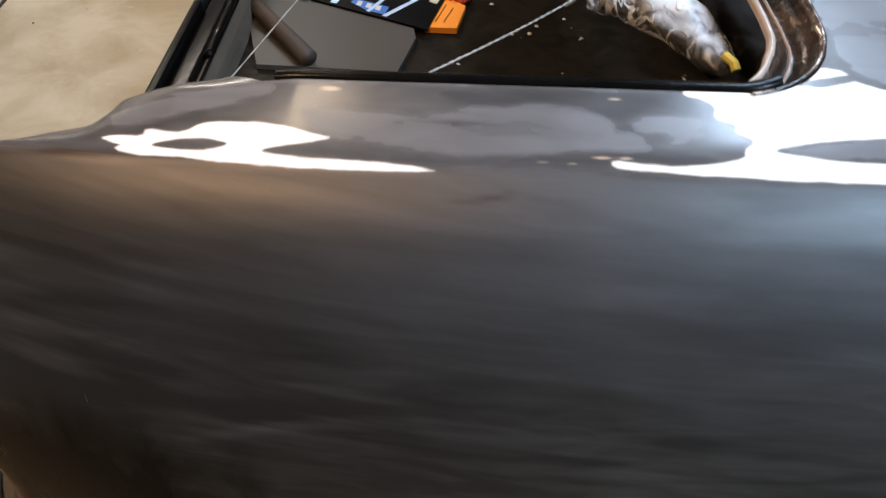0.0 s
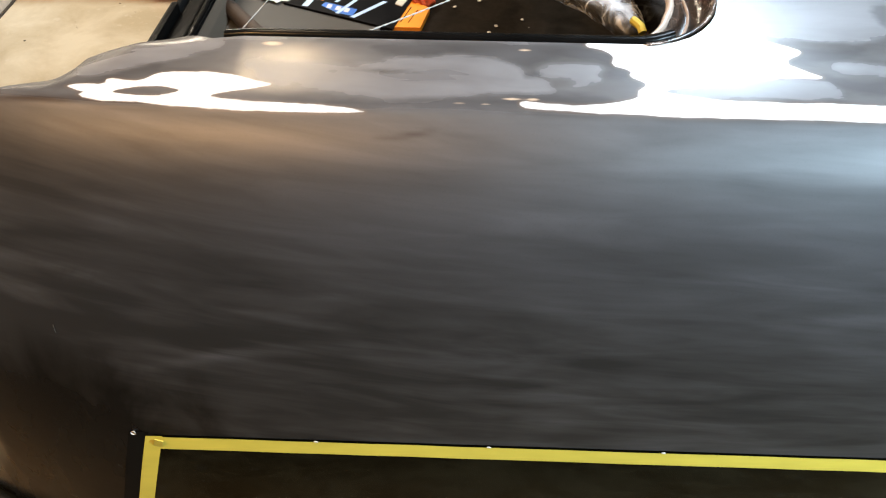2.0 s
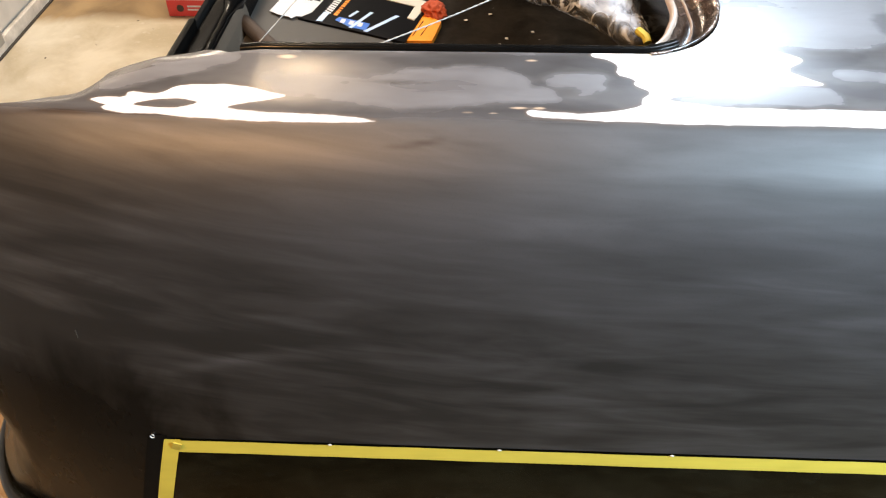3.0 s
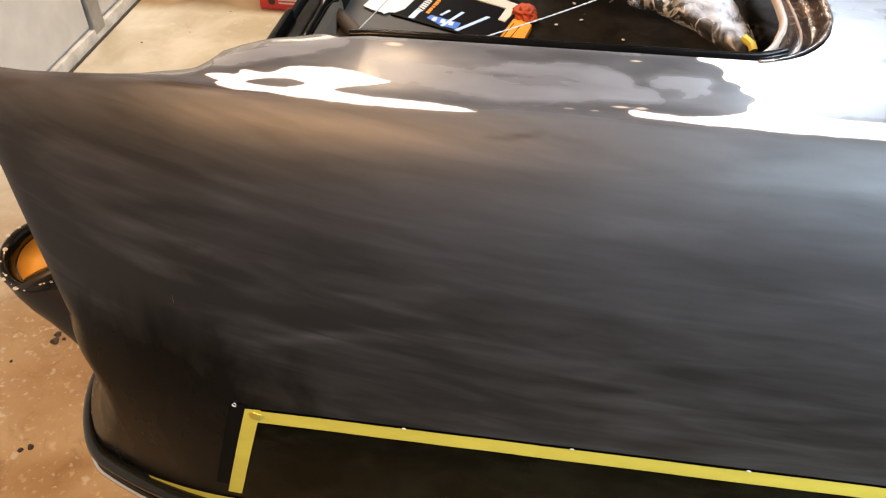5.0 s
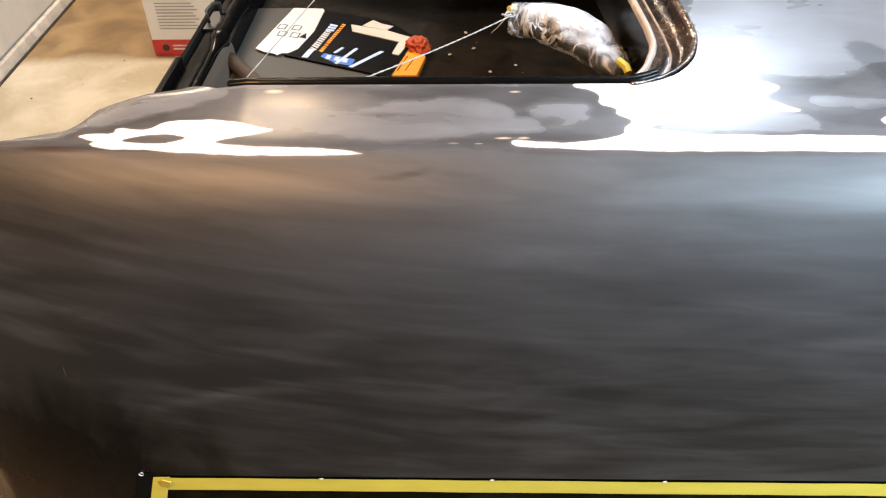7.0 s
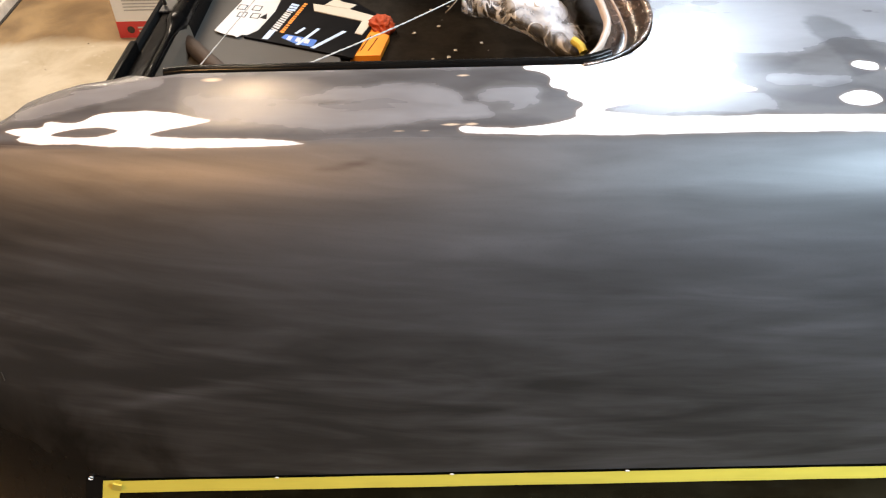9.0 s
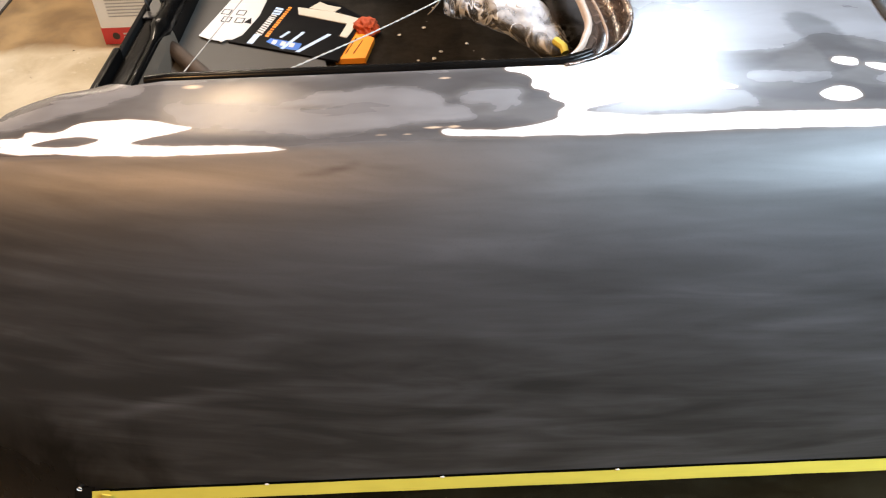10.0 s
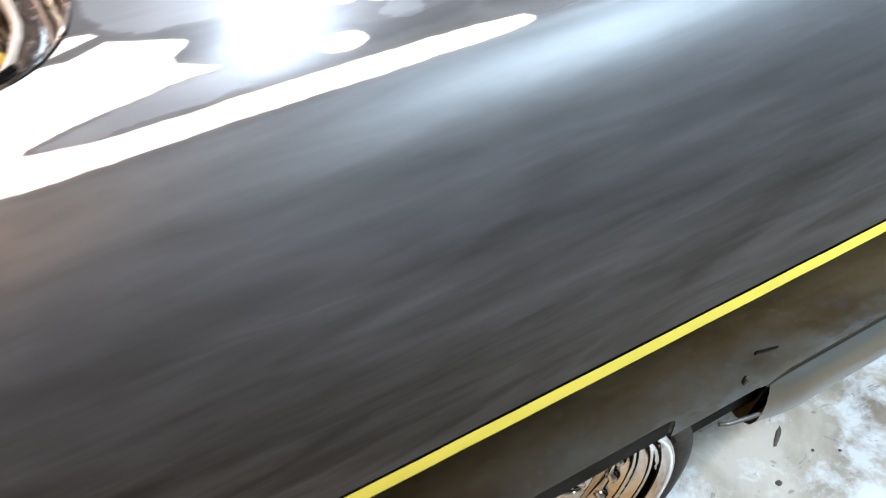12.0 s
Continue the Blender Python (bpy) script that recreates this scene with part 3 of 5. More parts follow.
DARK_LAYERS = [
    [(.235, .432), (.250, .424), (.268, .4195), (.292, .420), (.312, .4255), (.343, .4215), (.368, .414), (.380, .4055), (.390, .412), (.408, .4175), (.446, .4175), (.452, .408), (.447, .401), (.475, .395), (.484, .414), (.460, .427), (.430, .4365), (.32, .4365)],
    [(.185, .363), (.205, .369), (.245, .3695), (.266, .3705), (.286, .3715), (.317, .373), (.343, .3765), (.390, .3785), (.415, .380), (.450, .377), (.460, .370), (.440, .3655), (.400, .3655), (.360, .364), (.29, .3625)],
    [(.205, .4005), (.235, .3985), (.262, .3975), (.290, .3990), (.278, .4015), (.240, .4025)],
    [(.376, .3975), (.384, .405), (.396, .4005), (.388, .397)],
    [(-.025, .3785), (-.008, .386), (.018, .394), (.032, .4045), (.052, .409), (.050, .3985), (.085, .399), (.130, .393), (.120, .388), (.05, .389), (.01, .381)],
    [(.605, .423), (.622, .441), (.648, .438), (.666, .440), (.681, .4435), (.692, .442), (.679, .430), (.658, .424), (.637, .4215), (.612, .418)],
    [(.705, .500), (.723, .512), (.739, .502), (.752, .488), (.754, .460), (.767, .446), (.800, .4345), (.815, .424), (.801, .419), (.769, .434), (.748, .425), (.732, .415), (.727, .432), (.723, .448), (.712, .476)],
    [(.640, .408), (.659, .401), (.683, .4005), (.709, .410), (.720, .4125), (.742, .406), (.762, .397), (.794, .3965), (.830, .398), (.842, .391), (.820, .383), (.791, .384), (.763, .383), (.736, .383), (.709, .387), (.679, .386), (.654, .392)],
]
# small warm spots where the primer shows
SPOTS = [(.378, .4295, .007, .0015), (.366, .3735, .010, .0014), (.384, .3735, .007, .0016), (.320, .3682, .009, .0009), (.343, .3680, .006, .0009), (.148, .431, .011, .0030)]
BROWN = [(.272, .336, .022, .0036, .55), (.288, .340, .012, .0026, .4), (-.08, .356, .055, .0035, .7), (-.03, .3600, .04, .0030, .7), (-.235, .345, .020, .006, .5), (.06, .3555, .05, .002, .5), (.0, .3715, .012, .004, .6)]


# single strokes of the sanding block, pale or dark: from along and girth to along and girth, half width, strength
STROKES = [(-.123, .214, -.009, .193, .006, 1), (-.12, .235, .031, .234, .008, -1), (-.139, .158, .18, .11, .010, -1), (.066, .108, .203, .125, .006, 1), (.366, .258, .467, .27, .014, .8), (.503, .242, .631, .232, .009, -1),
           (.538, .209, .708, .2, .007, 1), (.261, .177, .477, .147, .009, -1), (.68, .204, .794, .194, .006, -1), (.613, .169, .772, .167, .006, 1), (.783, .256, 1.041, .259, .010, .8), (.787, .194, 1.005, .200, .008, -1), (.009, .091, .228, .127, .006, .8)]


def strokes(gx, gs):
    out = np.zeros(gx.shape)
    for x0, s0, x1, s1, w, k in STROKES:
        t = (gx - x0) / (x1 - x0)
        line = s0 + (s1 - s0) * t + 0.006 * np.sin(t * 3.1)
        out += k * np.exp(-((gs - line) / w) ** 2) * np.exp(-(np.abs(t - 0.5) * 1.75) ** 4)
    return out


def spread(gx, gs, blobs):
    """Sum of soft-edged ovals."""
    out = np.zeros(gx.shape)
    for x, s, rx, rs, k in blobs:
        d = ((gx - x - 0.35 * rx * np.sin((gs - s) / rs * 1.7)) / rx) ** 2 + ((gs - s - 0.4 * rs * np.sin((gx - x) / rx * 2.3)) / rs) ** 2
        out += k * np.exp(-d ** 2)
    return out


def rounded(poly, times=2):
    """Cuts the corners of an outline."""
    for _ in range(times):
        poly = [q for a, b in zip(poly, poly[1:] + poly[:1]) for q in ((a[0] * 0.78 + b[0] * 0.22, a[1] * 0.78 + b[1] * 0.22), (a[0] * 0.22 + b[0] * 0.78, a[1] * 0.22 + b[1] * 0.78))]
    return poly


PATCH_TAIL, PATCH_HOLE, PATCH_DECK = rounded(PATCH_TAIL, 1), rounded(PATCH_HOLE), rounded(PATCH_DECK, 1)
LIGHT_LAYERS, DARK_LAYERS = [rounded(p) for p in LIGHT_LAYERS], [rounded(p) for p in DARK_LAYERS]


def outline_distance(px, py, poly):
    """Positive inside the outline, in metres."""
    P = np.array(poly)
    Q = np.roll(P, -1, 0)
    d = Q - P
    best = np.full(px.shape, 9.0)
    inside = np.zeros(px.shape, bool)
    for (ax, ay), (bx, by), (dx, dy) in zip(P, Q, d):
        t = np.clip(((px - ax) * dx + (py - ay) * dy) / (dx * dx + dy * dy + 1e-12), 0, 1)
        best = np.minimum(best, np.hypot(px - ax - t * dx, py - ay - t * dy))
        hit = ((ay > py) != (by > py)) & (px < (bx - ax) * (py - ay) / (by - ay + 1e-12) + ax)
        inside ^= hit
    return np.where(inside, best, -best)


def build_skin(name, mirrored):
    xs = list(-np.linspace(1, 0.02, 56)) + list(np.arange(0, 0.90, 0.003)) + list(np.arange(0.90, 1.02, 0.01)) + list(np.arange(1.02, 1.95, 0.02))
    ss = list(np.arange(-0.385, 0.33, 0.008)) + list(np.arange(0.33, 0.36, 0.004)) + list(np.arange(0.36, 0.45, 0.0015)) + list(np.arange(0.45, 0.57, 0.004)) + list(np.arange(0.57, 1.185, 0.02))
    ss[49] = 0.0020
    if mirrored:
        xs, ss = xs[::4] + [1.94], ss[::3] + [1.18]
    nx, ns = len(xs), len(ss)
    spots = [(x, s) for x in xs for s in ss]
    places = [skin(x, s) for x, s in spots]
    away = [cut(p) for p in places]
    crossing = {}

    def between(a, b):
        """Point where the side from a to b meets the edge of an opening."""
        key = (min(a, b), max(a, b))
        if key not in crossing:
            t = away[a] / (away[a] - away[b])
            for _ in range(2):
                q = (spots[a][0] + (spots[b][0] - spots[a][0]) * t, spots[a][1] + (spots[b][1] - spots[a][1]) * t)
                t = min(1.0, max(0.0, t + cut(skin(*q)) / (away[a] - away[b])))
            q = (spots[a][0] + (spots[b][0] - spots[a][0]) * t, spots[a][1] + (spots[b][1] - spots[a][1]) * t)
            crossing[key] = len(spots)
            spots.append(q)
            places.append(skin(*q))
        return crossing[key]

    faces, slots = [], []
    for i in range(nx - 1):
        for j in range(ns - 1):
            q = (i * ns + j, (i + 1) * ns + j, (i + 1) * ns + j + 1, i * ns + j + 1)
            inside = [away[k] >= 0 for k in q]
            if not any(inside):
                continue
            ring = []
            for k in range(4):
                a, b = q[k], q[(k + 1) % 4]
                if inside[k]:
                    ring.append(a)
                if inside[k] != inside[(k + 1) % 4]:
                    ring.append(between(a, b))
            if len(ring) < 3:
                continue
            mid_x = sum(places[k].x for k in q) / 4
            faces.append(ring[::-1] if mirrored else ring)
            below = ss[j + 1] < 0.003
            slots.append(1 if below and mid_x > 0.009 - 0.29 * max(0, -ss[j]) else 0)
    verts = [(p.x, 2 * SPINE - p.y if mirrored else p.y, p.z) for p in places]
    me = bpy.data.meshes.new(name)
    me.from_pydata(verts, [], faces)
    me.materials.append(M_SAND)
    me.materials.append(M_GLOSS)
    me.materials.append(M_PITCH)
    me.polygons.foreach_set("material_index", slots)
    me.polygons.foreach_set("use_smooth", [True] * len(faces))
    gx = np.array([x if x >= 0 else -0.33 * math.sin(-x * math.pi / 2) for x, s in spots])
    gs = np.array([s for x, s in spots])
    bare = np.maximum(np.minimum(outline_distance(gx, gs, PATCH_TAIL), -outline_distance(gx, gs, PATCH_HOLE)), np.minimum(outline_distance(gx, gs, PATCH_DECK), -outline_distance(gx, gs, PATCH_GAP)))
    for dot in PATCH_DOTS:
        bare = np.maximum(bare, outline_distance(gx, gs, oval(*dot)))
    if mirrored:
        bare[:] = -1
    crown = np.clip((gs - 0.350) / 0.012, 0, 1)
    lean = np.interp(gx, [-0.35, -0.1, 0.1, 0.3, 0.6, 1.0, 2.0], [0.135, 0.080, 0.038, 0.011, 0.0, 0.0, 0.0])
    flow = np.stack([gx, gs - lean, np.zeros_like(gx)], -1)
    at = me.attributes.new("flow", "FLOAT_VECTOR", "POINT")
    at.data.foreach_set("vector", flow.ravel().astype(np.float32))
    brown = spread(gx, gs, BROWN)
    light = np.max([outline_distance(gx, gs, p) for p in LIGHT_LAYERS], 0)
    dark = np.max([outline_distance(gx, gs, p) for p in DARK_LAYERS], 0)
    spot = np.max([1 - np.hypot((gx - x) / rx, (gs - q) / rs) for x, q, rx, rs in SPOTS], 0)
    spot = np.maximum(spot, -2)
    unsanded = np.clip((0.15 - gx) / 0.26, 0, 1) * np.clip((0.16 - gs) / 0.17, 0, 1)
    # the upper-side and tail weights also grade the coat's tone as light would
    for key, val in (("bare", bare), ("crown", crown), ("light_layer", light), ("dark_layer", dark), ("spot", spot), ("brown", brown), ("unsanded", unsanded), ("even_lift", np.clip((gs - 0.10) / 0.15, 0, 1) * 0.55 + 0.45 * np.clip((gs - 0.10) / 0.15 + (gx - 0.35) / 0.45, 0, 1)), ("tail", np.clip((0.24 - gx) / 0.38, 0, 1) * np.clip((0.345 - gs) / 0.06, 0, 1)), ("stroke", strokes(gx, gs))):
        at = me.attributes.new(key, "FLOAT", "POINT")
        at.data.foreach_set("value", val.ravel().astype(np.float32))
    me.validate()
    return me


car = thing("car", "open classic car in sanded charcoal paint with its boot lid off", "car")
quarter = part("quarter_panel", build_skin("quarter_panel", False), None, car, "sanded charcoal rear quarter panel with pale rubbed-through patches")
quarter.modifiers.new("thickness", "SOLIDIFY").thickness = 0.0016
quarter.modifiers["thickness"].offset = -1
quarter.modifiers["thickness"].material_offset_rim = 1
quarter.modifiers.new("crisp_edge", "EDGE_SPLIT").split_angle = radians(50)
part("quarter_panel", build_skin("quarter_panel", True), None, car, "sanded charcoal rear quarter panel")


def boot_edge(y0=0.20):
    """Line round the boot opening from the tail along one side and round the front."""
    pts = []
    r = 0.085
    for x in np.linspace(0.10, 0.562 - r, 40):
        pts.append((float(x), y0))
    for k in range(1, 13):
        a = math.radians(-90 + 90 * k / 12)
        pts.append((0.562 - r + r * math.cos(a), y0 + r + r * math.sin(a)))
    for y in np.linspace(y0 + r + 0.03, SPINE, 16):
        pts.append((0.562 - 0.12 * max(0, y - 0.3), float(y)))
    out = []
    for x, y in pts:
        s = float(np.interp(min(y, 0.9), GIRTH_Y, GIRTH))
        p = skin(x if x >= 0 else -math.asin(min(1, -x / 0.36)) * 2 / math.pi, s)
        out.append((x, y, p.z))
    return out


edge = boot_edge()
gutter_section = [(0.0, -0.001), (0.002, -0.014), (0.010, -0.024), (0.026, -0.023), (0.034, -0.012), (0.037, -0.010), (0.040, -0.012)]
inner_section = [(0.040, -0.012), (0.043, -0.03), (0.045, -0.07)]
wide = [min(1.0, max(0.30, 0.30 + 0.7 * (p[0] - 0.45) / 0.10)) if p[1] < 0.24 else 1.0 for p in edge]
bend = next(i for i, p in enumerate(edge) if p[0] > 0.46)
part("boot_gutter", sweep(edge[bend:], gutter_section, wide[bend:]), M_CHANNEL, car, "dark reflecting rain gutter round the boot opening, reflections put in its colour", True)
part("gutter_inner_wall", sweep(edge, inner_section, wide), M_SEAL, car, "", True)
part("boot_side_gutter", sweep(edge[:bend + 1], gutter_section, wide[:bend + 1]), M_SEAL, car, "", True)
part("bare_edge", sweep([(p[0], p[1], p[2] + 0.0011) for p in edge if p[0] > 0.48 or p[1] > 0.25], [(-0.0048, -0.0006), (-0.0036, 0.0006), (-0.0005, 0.0004), (0.0012, -0.007)]), M_CHANNEL, car, "worn bare edge round the boot opening", True)
part("gutter_ridge", sweep(edge[bend:], [(0.0335, -0.0135), (0.0345, -0.0090), (0.0375, -0.0072), (0.0405, -0.0090), (0.0415, -0.0135)], wide[bend:]), M_RIDGE, car, "pale worn ridge of the gutter", True)
part("gutter_seam", sweep(edge[bend + 3:], [(0.0165, -0.0232), (0.0172, -0.0212), (0.0186, -0.0212), (0.0193, -0.0232)], wide[bend + 3:]), M_RIDGE, car, "", True)
part("weatherstrip", sweep([p for p in edge if p[1] < 0.215 and 0.06 < p[0] < 0.535], [(0.0025, -0.03), (0.0030, -0.002), (0.005, 0.0020), (0.010, 0.0028), (0.015, 0.0005), (0.017, -0.03)]), M_SEAL, car, "black rubber weatherstrip", True)
far_edge = [(x, 2 * SPINE - y, zz) for x, y, zz in edge]
part("boot_gutter", sweep(far_edge[::-1], gutter_section, wide[::-1]), M_GUTTER, car, "", True)

# boot: floor, walls, latch panel at the tail
part("boot_floor", box((-0.20, 0.12, 0.655), (0.95, 2 * SPINE - 0.12, 0.67)), M_TRUNK, car, "dusty dark boot floor with chips")
part("boot_wall", box((-0.20, 0.115, 0.60), (0.95, 0.13, 0.98)), M_DARK, car)
part("boot_wall", box((-0.20, 2 * SPINE - 0.13, 0.60), (0.95, 2 * SPINE - 0.115, 0.98)), M_DARK, car)
part("seat_bulkhead", box((0.93, 0.12, 0.60), (0.945, 2 * SPINE - 0.12, 1.03)), M_DARK, car)
part("latch_panel", box((-0.222, 0.22, 0.50), (-0.180, 2 * SPINE - 0.22, 0.735), 0.012, 3), M_SEAL, car, "black latch panel at the tail", True)
part("latch_channel", sweep([(-0.180, 0.26, 0.725), (-0.180, 2 * SPINE - 0.26, 0.725)], [(0.0, 0.0), (-0.004, 0.010), (-0.012, 0.011), (-0.018, -0.004), (-0.020, -0.06)]), M_SEAL, car, "", True)
part("latch_flange", box((-0.236, 0.30, 0.60), (-0.226, 2 * SPINE - 0.30, 0.74), 0.004), M_DARK, car)
part("tail_panel", box((-0.252, 0.19, 0.42), (-0.237, 2 * SPINE - 0.19, 0.66), 0.01), M_SATIN, car)

torn = []
torn_rnd = random.Random(9)
for k in range(46):
    y = 0.78 + 0.62 * k / 45
    torn.append((-0.174 + 0.003 * noise.noise(Vector((y * 17, 0, 5))), y, 0.736 + 0.004 * noise.noise(Vector((y * 19, 3, 0)))))
part("torn_seal", tube(torn, 0.010, 7, False, [torn_rnd.uniform(0.9, 1.1) * (0.8 + 1.3 * min(1.0, max(0.0, (p[1] - 0.98) / 0.06))) for p in torn]), M_SEAL, car, "torn black rubber seal on the tail rail", True)
part("tail_inner_panel", sweep([(-0.162, 0.30, 0.735), (-0.162, 1.06, 0.735)], [(0.0, 0.0), (-0.006, -0.02), (-0.012, -0.062), (-0.010, -0.064), (-0.003, -0.022), (0.003, -0.002)]), M_PRIMER, car, "grey primed inner panel of the tail")
part("rail_end", box((-0.236, 0.60, 0.715), (-0.222, 0.94, 0.752), 0.005), M_SEAL, car)

# tail lamp ring
lamp_ring = part("lamp_ring", lathe([(0.045, -0.010), (0.046, -0.020), (0.054, -0.024), (0.060, -0.020), (0.063, -0.010), (0.061, 0.012), (0.045, 0.012)], 40, True), simple("speckled_black", (0.008, 0.008, 0.008), 0.16, vary=0.6, scale=90, bump=0.1), car, "chipped black tail lamp ring", True)
lamp_ring.matrix_local = Matrix.Translation((-0.308, 0.157, 0.771)) @ Vector((-0.10, -0.50, 0.86)).to_track_quat("-Y", "Z").to_matrix().to_4x4() @ Matrix.Rotation(math.radians(-14), 4, "Y") @ Matrix.Diagonal((0.94, 0.9, 0.80, 1))
part("lamp_pod", tube([(-0.309, 0.160, 0.757), (-0.303, 0.156, 0.745), (-0.290, 0.148, 0.733), (-0.270, 0.138, 0.719), (-0.246, 0.126, 0.700), (-0.224, 0.115, 0.675)], 0.054, 40, False, [1, 0.96, 0.88, 0.78, 0.70, 0.62]), M_BODY, car, "satin black lamp pod", True)
bucket = part("lamp_bucket", lathe([(0.0445, 0.000), (0.044, 0.010), (0.034, 0.022), (0.001, 0.026)], 32), M_AMBER, lamp_ring, "ochre lamp bucket", True)
chip_rnd = random.Random(4)
for k in range(30):
    a = chip_rnd.uniform(0, 6.28)
    cr, cs = chip_rnd.uniform(0.049, 0.059), chip_rnd.uniform(0.5, 1.5)
    chip = bmesh.new()
    bmesh.ops.create_icosphere(chip, subdivisions=1, radius=0.0026, matrix=Matrix.LocRotScale((cr * math.cos(a), -0.0228, cr * math.sin(a)), None, (1.4 * cs, 0.4, cs)))
    part("paint_chip", chip, M_WHITE, lamp_ring)

# bead along the lower edge of the tail and the chrome bumper under it
bead = []
for k in range(40):
    x = -1 + k / 39 * 1.0
    p = skin(min(x, -0.001), -0.192)
    bead.append((p.x - 0.003, p.y - 0.004, 0.531))
for x in np.linspace(0.02, 0.50, 8):
    p = skin(float(x), -0.192)
    bead.append((p.x - 0.003, p.y - 0.004, 0.531))
part("lower_bead", tube(bead, 0.012, 12), M_GUTTER, car, "", True)
bumper = []
for k in range(34):
    x = -1 + k / 33 * 0.85
    p = skin(min(x, -0.001), -0.21)
    bumper.append((p.x - 0.006, p.y - 0.007, 0.500))
bumper = [(x, 2 * SPINE - y, zz) for x, y, zz in bumper[::-1]] + [(-0.322, y, 0.500) for y in np.linspace(2 * SPINE - 0.25, 0.25, 12)] + bumper
# black panel put in for the shade between bead and chrome edge
part("bumper_shadow_panel", sweep(bumper, [(0.018, 0.05), (0.012, 0.03), (0.004, 0.012), (0.0, 0.0)]), M_GUTTER, car, "glossy black panel standing in for the shaded gap above the bumper", True)
part("bumper", sweep(bumper, [(0.004, 0.006), (-0.002, 0.006), (-0.006, 0.002), (-0.007, -0.003), (-0.002, -0.010), (0.012, -0.030), (0.03, -0.04)]), M_GUTTER, car, "dark reflecting rear bumper end", True)
part("bumper_bead", tube([(p[0] - 0.003, p[1] - 0.003, p[2]) for p in bumper], 0.0042, 8), M_CHROME, car, "thin chrome bumper edge", True)
part("bumper_stay", box((-0.20, 0.06, 0.40), (0.45, 0.12, 0.52), 0.01), M_DARK, car)

# sill ahead of the rear wheel
sill = []
for x in np.linspace(1.19, 1.93, 28):
    sill.append((float(x), -0.006, 0.39))
part("sill", sweep(sill, [(-0.002, 0.105), (-0.014, 0.095), (-0.022, 0.078), (-0.027, 0.055), (-0.028, 0.03), (-0.024, 0.006), (-0.014, -0.012), (0.0, -0.02), (0.03, -0.026), (0.06, -0.02)], [0.6, 0.85, 1] + [1] * 25), M_SILL, car, "black sill, greyed for the floor it reflects", True)
part("sill_lip", tube([(1.126, -0.008, 0.424), (1.14, -0.013, 0.421), (1.175, -0.019, 0.419), (1.24, -0.022, 0.410), (1.93, -0.022, 0.410)], 0.0035, 8), M_SILL, car, "", True)
part("sill_recess", box((1.05, 0.004, 0.41), (1.20, 0.012, 0.51)), M_DARK, car)
part("wheel_house", box((0.50, 0.20, 0.40), (1.16, 0.22, 0.98), 0.02), M_DARK, car)
part("wheel_house", box((0.50, 0.03, 0.70), (1.16, 0.21, 0.715), 0.005), M_DARK, car)
part("arch_flange", box((0.525, -0.0120, 0.497), (1.016, -0.0090, 0.548)), M_PITCH, car, "black inner flange of the wheel arch")
part("underbody", box((-0.1, 0.14, 0.33), (1.93, 2 * SPINE - 0.14, 0.40), 0.02), M_DARK, car)


